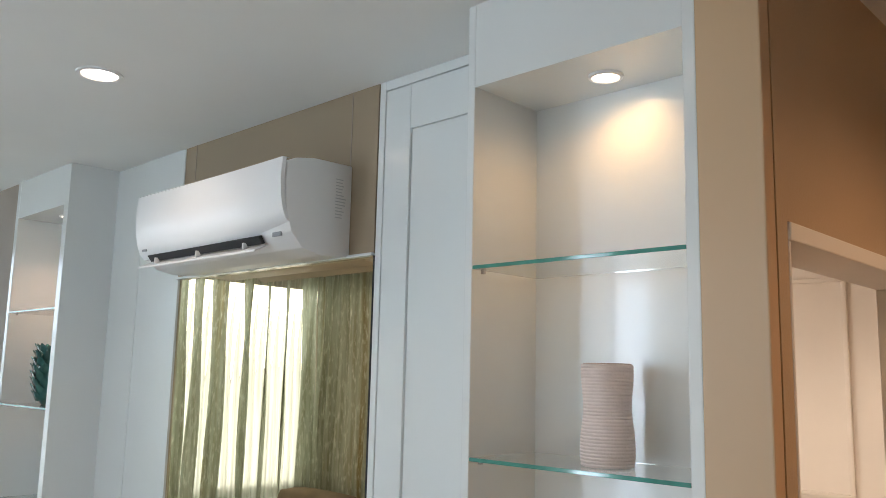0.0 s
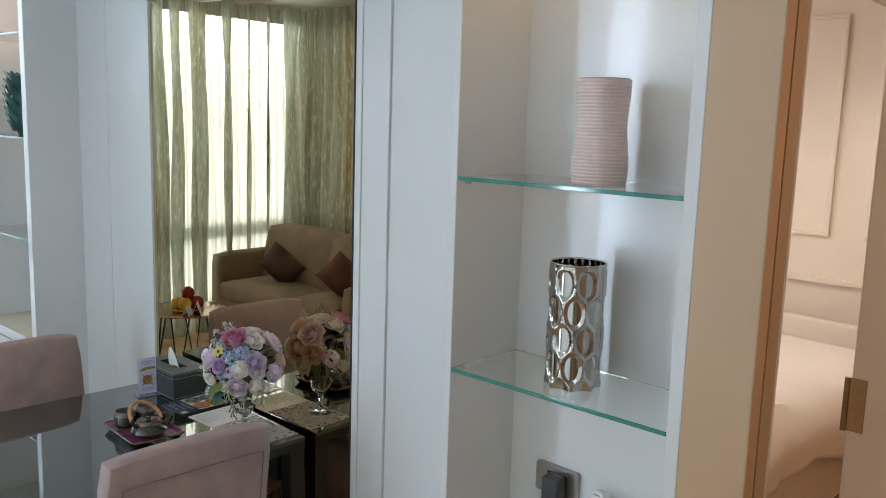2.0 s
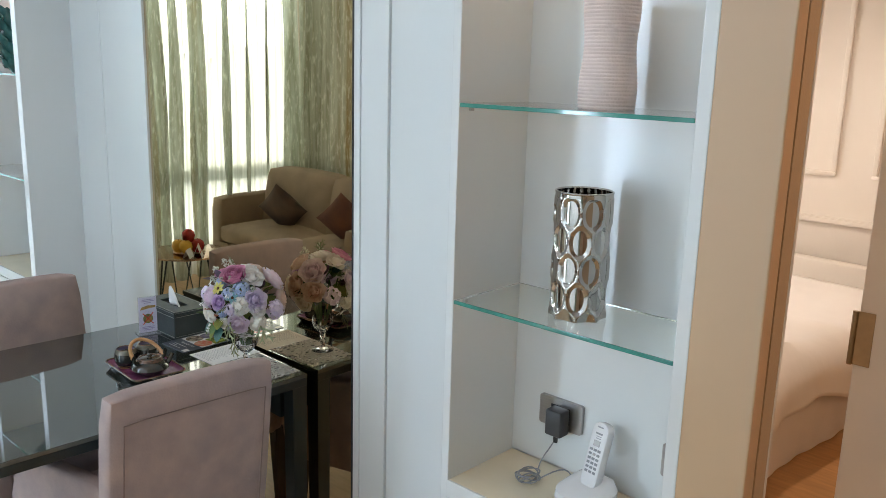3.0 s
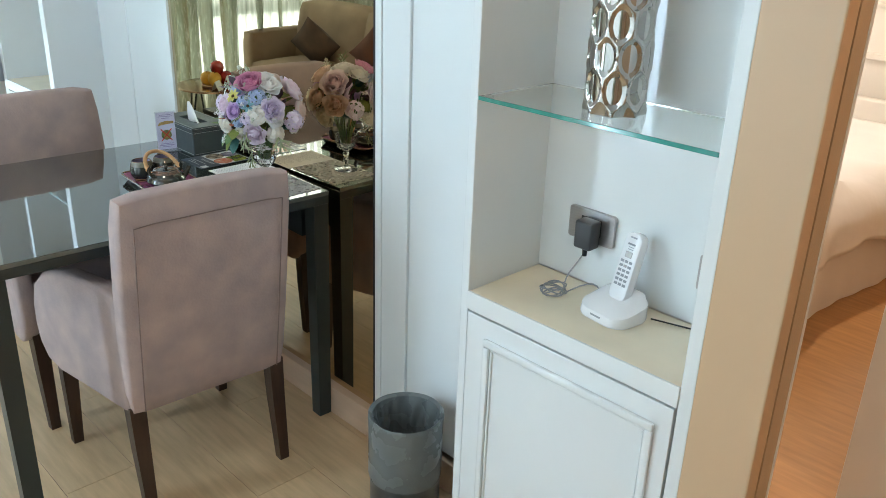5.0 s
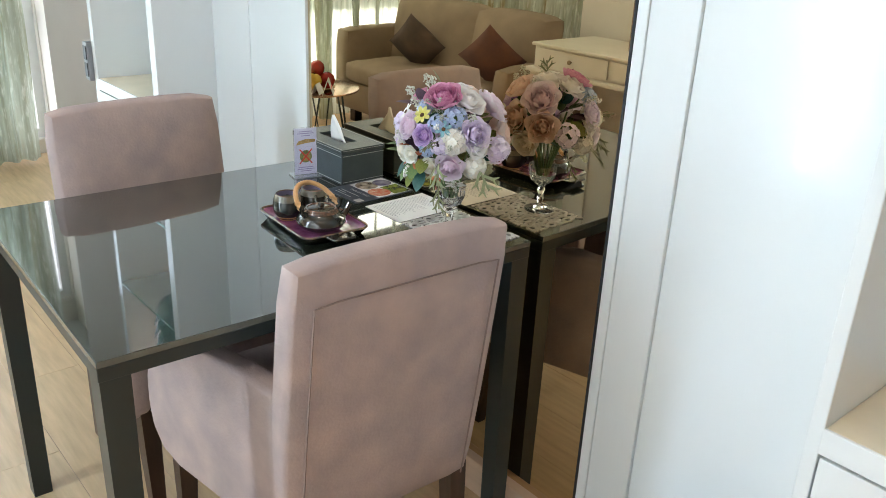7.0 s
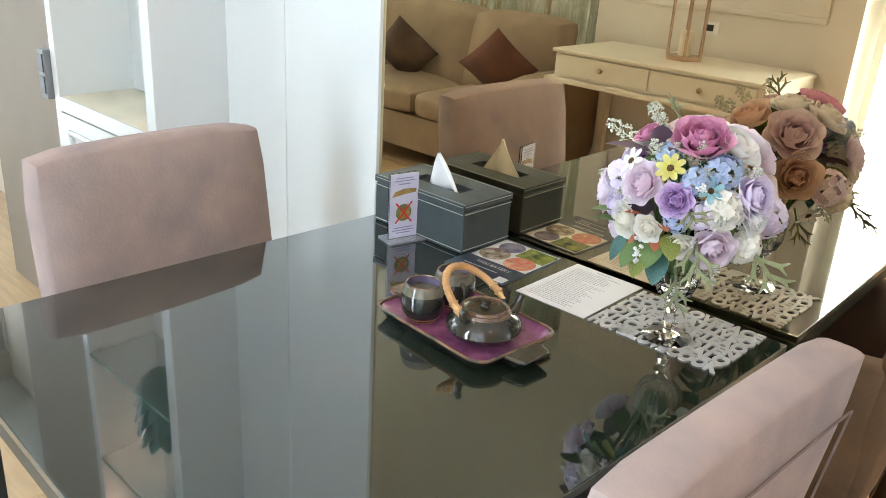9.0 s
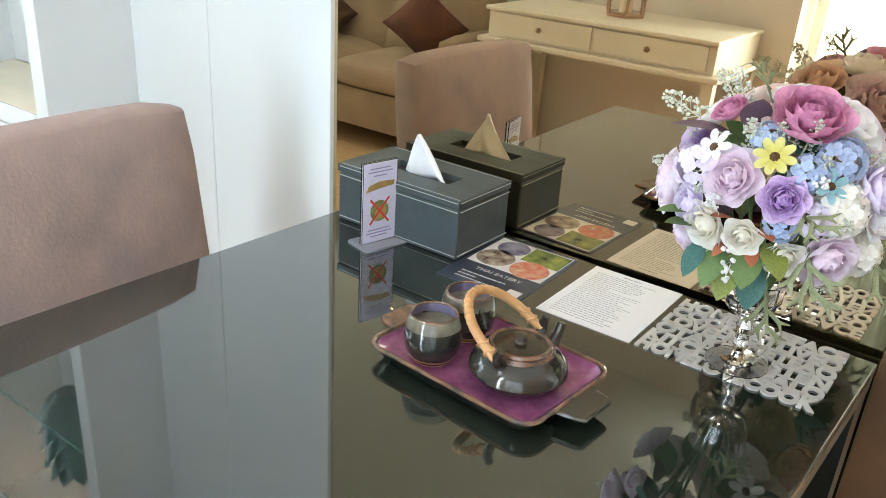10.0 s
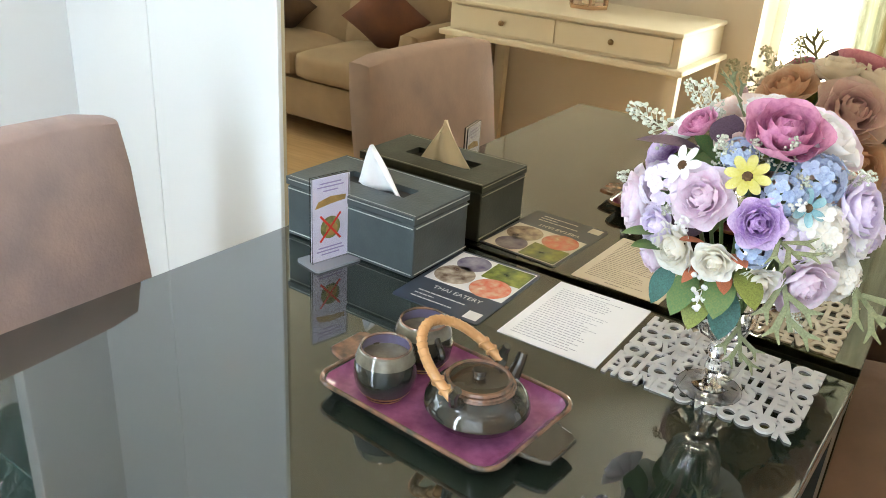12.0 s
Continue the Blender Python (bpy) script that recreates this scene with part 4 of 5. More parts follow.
def words(text, size, mat, parent, m, name="lettering"):
    cu = bpy.data.curves.new(name, "FONT")
    cu.body, cu.size, cu.align_x, cu.extrude = text, size, "CENTER", 0.0001
    tmp = new("tmp_text", cu)
    dg = bpy.context.evaluated_depsgraph_get()
    me = bpy.data.meshes.new_from_object(tmp.evaluated_get(dg))
    bpy.data.objects.remove(tmp)
    me.materials.clear()
    me.materials.append(mat)
    me.transform(m)
    ob = new(name, me)
    ob.parent = parent
    return ob


words("THAI EATERY", 0.0125, WHITEPR, bc, pose(0.004, -0.040, 0.0013))
print_bars(bc, -0.045, 0.04, -0.05, -0.078, 0.0012, 3, 5, WHITEPR, thick=0.0022)
qr = part("code_patch", box(0.040, 0.060, -0.083, -0.063, 0.0012, 0.0015), WHITEPR, bc, "", False)

# information sheet
sh = thing("information_sheet", "white printed information sheet lying on the table", "paper sheet", (-2.073, 1.770, TZ), 1)
sp = part("paper", box(-0.066, 0.066, -0.088, 0.088, 0, 0.0011), PAPER, sh, "", False)
print_bars(sp, -0.054, 0.054, 0.072, -0.078, 0.0011, 25, 8, INK, 0.82, thick=0.0010)
print_bars(sp, -0.018, 0.018, 0.081, 0.076, 0.0011, 1, 3, INK, thick=0.002)

# cut-out placemat
mat_thing = thing("placemat", "silver-grey placemat of cut-out letters beside the mirror", "placemat", (-1.893, 1.765, TZ), 0)
cu_rows = ("HOMELOVEFACE", "COOKEATLIVEO", "LOVEHOMETEAO", "OTAKEFEASTEN", "KITCHENMEALO", "HOMELOVECOOK")
mw, mh = 0.212, 0.164
for r, text in enumerate(cu_rows):
    cu = bpy.data.curves.new("letters", "FONT")
    cu.body, cu.size, cu.align_x, cu.extrude, cu.offset = text, 0.0395, "LEFT", 0.0012, 0.0022
    tmp = new("tmp_text", cu)
    me = bpy.data.meshes.new_from_object(tmp.evaluated_get(bpy.context.evaluated_depsgraph_get()))
    bpy.data.objects.remove(tmp)
    xs = [v.co.x for v in me.vertices]
    ys = [v.co.y for v in me.vertices]
    lo, hi, bo, to = min(xs), max(xs), min(ys), max(ys)
    ch = mh / len(cu_rows)
    me.transform(Matrix.Translation((-mw / 2, -mh / 2 + ch * (5 - r), 0.0012)) @ Matrix.Diagonal((mw / (hi - lo), ch * 1.06 / (to - bo), 1, 1)) @ Matrix.Translation((-lo, -bo, 0)))
    letters = bmesh.new()
    letters.from_mesh(me)
    bpy.data.meshes.remove(me)
    y = -mh / 2 + ch * (5 - r)
    if r < 5:
        add_box(letters, -mw / 2 + 0.004, mw / 2 - 0.004, y - 0.0012, y + 0.0012, 0.0002, 0.0023)
    part("text_strip", letters, MATM, mat_thing, "", False)


# tea set
tray = thing("tea_tray", "plum-glazed rectangular pottery tray with handles", "tray", (-2.100, 1.513, TZ), -4)


def dish(w, d, r, rows, mat, parent, name, at=(0, 0, 0)):
    bm = bmesh.new()
    rings = []
    for s, z in rows:
        rings.append([bm.verts.new((at[0] + x, at[1] + y, at[2] + z)) for x, y in rounded(w * s, d * s, r * s, 6)])
    m = len(rings[0])
    for a, b in zip(rings, rings[1:]):
        for i in range(m):
            bm.faces.new((a[i], a[(i + 1) % m], b[(i + 1) % m], b[i]))
    if name == "tray_well":
        bm.faces.new(rings[-1])
    else:
        bm.faces.new(list(reversed(rings[0])))
    bmesh.ops.recalc_face_normals(bm, faces=bm.faces)
    return part(name, bm, mat, parent)


dish(0.230, 0.160, 0.022, ((0.84, 0.0), (0.90, 0.003), (0.985, 0.016), (1.0, 0.0185), (0.985, 0.0195), (0.955, 0.018)), GLAZE, tray, "tray_body")
dish(0.230, 0.160, 0.022, ((0.962, 0.0165), (0.955, 0.0182), (0.93, 0.014), (0.86, 0.0085), (0.80, 0.0075)), PURPLE, tray, "tray_well")
part("tray_rim", tube([(x, y, 0.0190) for x, y in rounded(0.228, 0.158, 0.022, 6)], 0.0026, 8, closed=True), RIMGLAZE, tray, "brown glazed rim")
for s in (-1, 1):
    hd = prism([(s * 0.112, -0.034), (s * 0.137, -0.029), (s * 0.146, -0.024), (s * 0.146, 0.024), (s * 0.137, 0.029), (s * 0.112, 0.034)], 0.0135, 0.0195, "z", 0.0022, 2)
    part("tray_handle", hd, GLAZE if s > 0 else RIMGLAZE, tray)
BZ = TZ + 0.0078


def tea_cup(x, y, turn):
    c = thing("tea_cup", "dark glazed pottery tea cup with a lilac inside", "cup", (x, y, BZ), turn, "tea cups")
    part("cup_body", lathe([(0.021, 0), (0.024, 0.003), (0.0315, 0.015), (0.0335, 0.028), (0.0315, 0.044), (0.0275, 0.055), (0.0262, 0.0565)], 36, cap=False), GLAZE, c)
    part("cup_foot", lathe([(0.0215, -0.0003), (0.0245, 0.004), (0.0275, 0.008)], 36), RATTAN, c, "bare clay foot")
    part("cup_inside", lathe([(0.0005, 0.020), (0.028, 0.024), (0.029, 0.034), (0.0272, 0.046), (0.0248, 0.0565), (0.0258, 0.0568)], 36, cap=False), LILAC, c, "lilac glazed inside")
    part("cup_band", lathe([(0.0318, 0.0435), (0.0300, 0.0495), (0.0279, 0.0550), (0.0266, 0.0566)], 36, cap=False), BAND, c, "pale run glaze below the rim")
    part("cup_rim", tube([(0.0257 * math.cos(a), 0.0257 * math.sin(a), 0.0566) for a in (2 * math.pi * k / 32 for k in range(32))], 0.0014, 6, closed=True), RIMGLAZE, c)
    part("cup_handle", tube([(0.028 + 0.014 * math.sin(math.pi * k / 10), 0, 0.046 - 0.030 * k / 10) for k in range(11)], 0.0042, 8), GLAZE, c)
    return c


tea_cup(-2.155, 1.482, 150)
tea_cup(-2.158, 1.552, -25)
pot = thing("teapot", "dark glazed round teapot with a rattan hoop handle", "teapot", (-2.056, 1.506, BZ), 3)
part("pot_body", lathe([(0.030, 0), (0.034, 0.002), (0.050, 0.010), (0.0575, 0.021), (0.056, 0.030), (0.047, 0.040), (0.036, 0.0455), (0.0345, 0.047)], 48), GLAZE, pot)
lid = part("pot_lid", lathe([(0.034, 0.0465), (0.0345, 0.050), (0.031, 0.0515), (0.020, 0.0525), (0.007, 0.0530), (0.0055, 0.0555), (0.0085, 0.0585), (0.0075, 0.062), (0.0005, 0.0635)], 40), LIDG, pot, "dark glazed lid with a knob")
part("lid_rim", tube([(0.0335 * math.cos(a), 0.0335 * math.sin(a), 0.0500) for a in (2 * math.pi * k / 36 for k in range(36))], 0.0032, 6, closed=True), RIMGLAZE, lid)
part("spout", tube([(0.010, 0.044, 0.020), (0.013, 0.057, 0.030), (0.015, 0.065, 0.042), (0.016, 0.070, 0.054)], [0.011, 0.0085, 0.0068, 0.006], 12), GLAZE, pot)
for s in (-1, 1):
    part("handle_lug", tube([(0.0, s * 0.040, 0.040), (0.0, s * 0.051, 0.048), (0.0, s * 0.053, 0.058), (0.004, s * 0.053, 0.066)], [0.0075, 0.0062, 0.0058, 0.005], 10), GLAZE, pot)
    part("lid_seat" if s < 0 else "seat_ring", tube([((0.0365 if s < 0 else 0.0385) * math.cos(a), (0.0365 if s < 0 else 0.0385) * math.sin(a), 0.0465 if s < 0 else 0.0445) for a in (2 * math.pi * k / 36 for k in range(36))], 0.0022, 6, closed=True), RIMGLAZE, pot)
hp = [(-0.066 * math.sin(math.pi * k / 24) ** 0.8, -0.049 * math.cos(math.pi * k / 24), 0.048 + 0.046 * math.sin(math.pi * k / 24) ** 0.8) for k in range(25)]
hd = part("hoop_handle", tube(hp, 0.0056, 10), RATTAN, pot, "honey-coloured rattan hoop")
wrap = bmesh.new()
for k in range(2, 23):
    p, q = Vector(hp[k]), Vector(hp[k + 1]) - Vector(hp[k - 1])
    q.normalize()
    sd = q.orthogonal().normalized()
    up = q.cross(sd)
    tube([p + 0.0058 * (math.cos(t) * sd + math.sin(t) * up) for t in (2 * math.pi * i / 12 for i in range(12))], 0.0005, 5, wrap, True)
for k in (1, 2, 22, 23):
    p, q = Vector(hp[k]), (Vector(hp[k + 1]) - Vector(hp[k - 1])).normalized()
    sd = q.orthogonal().normalized()
    up = q.cross(sd)
    knot = tube([p + 0.0064 * (math.cos(t) * sd + math.sin(t) * up) + 0.002 * math.sin(2 * t) * q for t in (2 * math.pi * i / 16 for i in range(16))], 0.0013, 6, None, True)
    part("knot", knot, RATTAN, hd)
part("binding", wrap, RATTAN, hd)["kind"] = "stuff"

pot.matrix_world = pose(-2.056, 1.506, BZ, 0, 0, 3) @ Matrix.Scale(0.94, 4)

# flowers in a goblet
FX, FY = -1.888, 1.727
gob = thing("goblet", "cut crystal goblet used as a flower vase", "goblet", (FX, FY, TZ + 0.0026))
part("bowl", lathe([(0.036, 0), (0.0365, 0.0020), (0.020, 0.005), (0.008, 0.010), (0.006, 0.016), (0.0095, 0.028), (0.007, 0.040), (0.0105, 0.050), (0.007, 0.058), (0.013, 0.064), (0.026, 0.074), (0.033, 0.090), (0.0345, 0.112), (0.0315, 0.112), (0.030, 0.091), (0.022, 0.077), (0.002, 0.069)], 14), CRYSTAL, gob, "", False)


def petal_material(name, color, edge):
    """Silk petals: the heart has the first colour, the rim the second, with fine veins."""
    m = material(name, color, 0.62, vary=0.05, scale=5, second=edge, spec=0.3)
    n, l = m.node_tree.nodes, m.node_tree.links
    b = n["Principled BSDF"]
    mix = b.inputs["Base Color"].links[0].from_node
    tc = next(k for k in n if k.type == "TEX_COORD")
    far, reach, vein, add = n.new("ShaderNodeVectorMath"), n.new("ShaderNodeMapRange"), n.new("ShaderNodeTexNoise"), n.new("ShaderNodeMath")
    far.operation, add.operation = "LENGTH", "MULTIPLY_ADD"
    vein.inputs["Scale"].default_value = 9
    reach.inputs["From Min"].default_value, reach.inputs["From Max"].default_value = 0.35, 1.05
    l.new(tc.outputs["Object"], far.inputs[0])
    l.new(tc.outputs["Object"], vein.inputs["Vector"])
    l.new(far.outputs["Value"], add.inputs[0])
    add.inputs[1].default_value = 0.9
    l.new(vein.outputs["Fac"], add.inputs[2])
    add2 = n.new("ShaderNodeMath")
    add2.operation = "SUBTRACT"
    add2.inputs[1].default_value = 0.45
    l.new(add.outputs["Value"], add2.inputs[0])
    l.new(add2.outputs["Value"], reach.inputs["Value"])
    l.new(reach.outputs["Result"], mix.inputs["Factor"])
    tr, ms = n.new("ShaderNodeBsdfTranslucent"), n.new("ShaderNodeMixShader")
    ms.inputs["Fac"].default_value = 0.28
    l.new(mix.outputs["Result"], tr.inputs["Color"])
    l.new(b.outputs["BSDF"], ms.inputs[1])
    l.new(tr.outputs["BSDF"], ms.inputs[2])
    l.new(ms.outputs["Shader"], n["Material Output"].inputs["Surface"])
    return m


MAUVE = petal_material("mauve_petals", (0.52, 0.14, 0.30), (0.80, 0.40, 0.56))
BLUSH = petal_material("blush_petals", (0.88, 0.66, 0.80), (0.95, 0.87, 0.93))
VIOLET = petal_material("violet_petals", (0.46, 0.22, 0.62), (0.88, 0.72, 0.93))
LILACP = petal_material("lilac_petals", (0.74, 0.60, 0.86), (0.93, 0.86, 0.96))
IVORY = petal_material("ivory_petals", (0.94, 0.86, 0.70), (0.96, 0.95, 0.90))
BLUE = petal_material("blue_petals", (0.30, 0.40, 0.66), (0.56, 0.66, 0.82))
TEALP = petal_material("teal_petals", (0.22, 0.46, 0.52), (0.38, 0.58, 0.62))
YELLOW = petal_material("yellow_petals", (0.66, 0.60, 0.14), (0.74, 0.70, 0.30))
WHITEP = petal_material("white_petals", (0.93, 0.90, 0.86), (0.96, 0.96, 0.96))
PEACH = petal_material("peach_petals", (0.86, 0.58, 0.50), (0.92, 0.78, 0.70))
PLUMLEAF = material("plum_leaf", (0.15, 0.085, 0.12), 0.6, vary=0.2, scale=30)
LEAF = material("green_leaf", (0.06, 0.15, 0.045), 0.55, vary=0.3, scale=30, second=(0.14, 0.19, 0.05))
OLIVELEAF = material("olive_leaf", (0.24, 0.28, 0.05), 0.55, vary=0.25, scale=30)
RUSTLEAF = material("rust_leaf", (0.55, 0.16, 0.07), 0.6, vary=0.2, scale=30)
TEALLEAF = material("teal_leaf", (0.03, 0.15, 0.12), 0.5, vary=0.3, scale=30)
PALE = material("pale_sprig", (0.66, 0.68, 0.56), 0.8, vary=0.12, scale=60)
SAGE = material("sage_sprig", (0.26, 0.28, 0.14), 0.7, vary=0.2, scale=40)
SEED = material("brown_centre", (0.16, 0.08, 0.03), 0.9, vary=0.2, bump=0.5, bump_scale=300)


def add_petal(bm, m, length, width, cup, curl, nu=6, nv=6, ruffle=0.0, ph=0.0):
    """One petal that grows along +z from its foot, bent about x."""
    g = []
    for j in range(nv + 1):
        v = j / nv
        row = []
        for i in range(nu + 1):
            u = i / nu * 2 - 1
            w = width * (0.25 + 1.15 * math.sin(math.pi * (0.12 + 0.62 * v)) - 0.25) * (1 if v < 0.85 else 0.93)
            x = u * w
            y = -cup * width * (u * u) + curl * length * (v ** 3) + 0.34 * cup * length * math.sin(math.pi * v * 0.9)
            z = length * v * (1 - 0.10 * u * u * v) + ruffle * length * math.sin(4 * u + ph) * v
            row.append(bm.verts.new(m @ Vector((x, -y, z))))
        g.append(row)
    for a, b in zip(g, g[1:]):
        for i in range(nu):
            bm.faces.new((a[i], a[i + 1], b[i + 1], b[i]))


def rose_mesh(name, mat, open_=1.0, layers=5, seed=1):
    """A rose of radius 1 that opens towards +z."""
    rnd = random.Random(seed)
    bm = bmesh.new()
    a = 0.0
    for k in range(layers):
        f = k / (layers - 1)
        n = (3, 3, 4, 5, 5, 6)[k]
        for i in range(n):
            a += 2 * math.pi / n
            tilt = -12 + (56 * open_) * f ** 1.2 + rnd.uniform(-6, 6)
            r = 0.05 + 0.30 * f
            m = Matrix.Rotation(a + 0.5 * k, 4, "Z") @ Matrix.Translation((0, -r, -0.12 * f)) @ Matrix.Rotation(radians(tilt), 4, "X")
            add_petal(bm, m, 0.74 + 0.14 * f, 0.27 + 0.29 * f, 0.70 - 0.18 * f, 0.04 + 0.24 * f, ruffle=0.015, ph=rnd.uniform(0, 6))
    sp = [(0.10 * (1 - k / 30) * math.cos(k * 0.7), 0.10 * (1 - k / 30) * math.sin(k * 0.7), 0.45 + 0.10 * k / 30) for k in range(28)]
    tube(sp, 0.03, 5, bm)
    return mesh_of(name, bm, mat, True, 60)


def daisy_mesh(name, mat, n=8, seed=2):
    rnd = random.Random(seed)
    bm = bmesh.new()
    for i in range(n):
        m = Matrix.Rotation(2 * math.pi * i / n, 4, "Z") @ Matrix.Translation((0, -0.16, 0)) @ Matrix.Rotation(radians(74 + rnd.uniform(-9, 9)), 4, "X")
        add_petal(bm, m, 0.82, 0.20, 0.25, 0.15, 3, 4)
    for f in bm.faces:
        f.material_index = 0
    k = len(bm.faces)
    bmesh.ops.create_uvsphere(bm, u_segments=10, v_segments=6, radius=0.24, matrix=Matrix.Diagonal((1, 1, 0.6, 1)))
    bm.faces.ensure_lookup_table()
    for f in bm.faces[k:]:
        f.material_index = 1
    return mesh_of(name, bm, (mat, SEED), True, 60)


def cluster_mesh(name, mat, seed=3, n=26):
    """A ball of small four-petalled florets."""
    rnd = random.Random(seed)
    bm = bmesh.new()
    for k in range(n):
        h = 1 - 1.35 * (k + 0.5) / n
        r = math.sqrt(max(0.0, 1 - h * h))
        a = k * 2.4
        d = Vector((r * math.cos(a), r * math.sin(a), h)) * rnd.uniform(0.72, 0.95)
        m = Matrix.Translation(d) @ d.to_track_quat("Z", "Y").to_matrix().to_4x4() @ Matrix.Rotation(rnd.uniform(0, 2), 4, "Z")
        for i in range(4):
            add_petal(bm, m @ Matrix.Rotation(math.pi / 2 * i, 4, "Z") @ Matrix.Rotation(radians(78), 4, "X"), 0.34, 0.15, 0.3, 0.1, 2, 3)
    return mesh_of(name, bm, mat, True, 60)


def leaf_mesh(name, mat):
    bm = bmesh.new()
    g = []
    for j in range(9):
        v = j / 8
        w = 0.30 * math.sin(math.pi * min(1, v * 0.97 + 0.03)) ** 0.8
        g.append([bm.verts.new((u * w, -0.20 * v * v + 0.10 * abs(u) * w, v)) for u in (-1, -0.5, 0, 0.5, 1)])
    for a, b in zip(g, g[1:]):
        for i in range(4):
            bm.faces.new((a[i], a[i + 1], b[i + 1], b[i]))
    return mesh_of(name, bm, mat, True, 60)


def sprig_mesh(name, mat, seed=5, n=26, bud=0.030):
    rnd = random.Random(seed)
    bm = bmesh.new()
    tube([(0, -0.06 * k * k / 16, k / 4) for k in range(5)], [0.02, 0.017, 0.014, 0.012, 0.008], 5, bm)
    for k in range(n):
        z = 0.2 + 0.8 * k / n
        a, r = k * 2.4, 0.24 * (1.15 - z)
        tip = Vector((r * math.cos(a), r * math.sin(a) - 0.06 * z * z, z + 0.10))
        tube([(0, -0.06 * z * z, z), tip], 0.007, 4, bm)
        for q in range(3):
            bmesh.ops.create_icosphere(bm, subdivisions=1, radius=bud * rnd.uniform(0.7, 1.2), matrix=Matrix.Translation(tip + Vector((rnd.uniform(-0.06, 0.06), rnd.uniform(-0.06, 0.06), rnd.uniform(-0.03, 0.06)))))
    return mesh_of(name, bm, mat, True, 60)


def fern_mesh(name, mat):
    """A forked, antler-like fern frond."""
    bm = bmesh.new()
    add_box(bm, -0.03, 0.03, -0.01, 0.01, 0, 0.95)
    rng = random.Random(5)
    for k, z in enumerate((0.38, 0.50, 0.66, 0.80)):
        s = 1 if k % 2 else -1
        m = Matrix.Translation((0, 0, z)) @ Matrix.Rotation(s * radians(34 + 8 * rng.random()), 4, "Y")
        ln = 0.40 - 0.05 * k
        bmesh.ops.create_cone(bm, cap_ends=True, segments=6, radius1=0.034, radius2=0.05, depth=ln, matrix=m @ Matrix.Translation((0, 0, ln / 2)) @ Matrix.Diagonal((1, 0.3, 1, 1)))
        for q in (-1, 1):
            f = m @ Matrix.Translation((0, 0, ln * 0.92)) @ Matrix.Rotation(q * radians(26 + 10 * rng.random()), 4, "Y")
            bmesh.ops.create_cone(bm, cap_ends=True, segments=6, radius1=0.044, radius2=0.012, depth=0.20, matrix=f @ Matrix.Translation((0, 0, 0.09)) @ Matrix.Diagonal((1, 0.3, 1, 1)))
    for v in bm.verts:
        v.co.y -= 0.25 * v.co.z ** 2
    return mesh_of(name, bm, mat, False)


bouquet = thing("bouquet", "round bouquet of mauve, lilac, cream and blue artificial flowers", "bouquet", (FX, FY, 0.965))
RB = 0.104


def bloom(name, me, d, size, lift=0.0, spin=0.0, up=None):
    d = Vector(d).normalized()
    o = new(name, me)
    o.parent = bouquet
    p = d * (RB + lift)
    p.y = min(p.y, 0.118 - size * 0.55)
    aim = Vector(up).normalized() if up else d
    o.matrix_local = Matrix.Translation(p) @ aim.to_track_quat("Z", "Y").to_matrix().to_4x4() @ Matrix.Rotation(spin, 4, "Z") @ Matrix.Scale(size, 4)
    return o


R = {k: rose_mesh("rose_" + k, m, o, l, s) for s, (k, m, o, l) in enumerate((("mauve", MAUVE, 0.75, 5), ("blush", BLUSH, 1.0, 6), ("violet", VIOLET, 0.9, 6), ("lilac", LILACP, 1.0, 6), ("ivory", IVORY, 0.95, 6), ("white", WHITEP, 1.1, 5), ("peach", PEACH, 0.9, 5)))}
D = {"yellow": daisy_mesh("daisy_yellow", YELLOW), "white": daisy_mesh("daisy_white", WHITEP, 7), "teal": daisy_mesh("daisy_teal", TEALP, 6)}
K = {"blue": cluster_mesh("cluster_blue", BLUE), "lilac": cluster_mesh("cluster_lilac", LILACP, 5), "ivory": cluster_mesh("cluster_ivory", IVORY, 6, 40)}
leaf_o, leaf_r = leaf_mesh("leaf_olive", OLIVELEAF), leaf_mesh("leaf_rust", RUSTLEAF)
leaf_g, leaf_p, leaf_t = leaf_mesh("leaf_green", LEAF), leaf_mesh("leaf_plum", PLUMLEAF), leaf_mesh("leaf_teal", TEALLEAF)
sprig_w, fern = sprig_mesh("sprig_white", PALE), fern_mesh("fern_sage", SAGE)
buds = sprig_mesh("sprig_buds", WHITEP, 7, 9, 0.06)
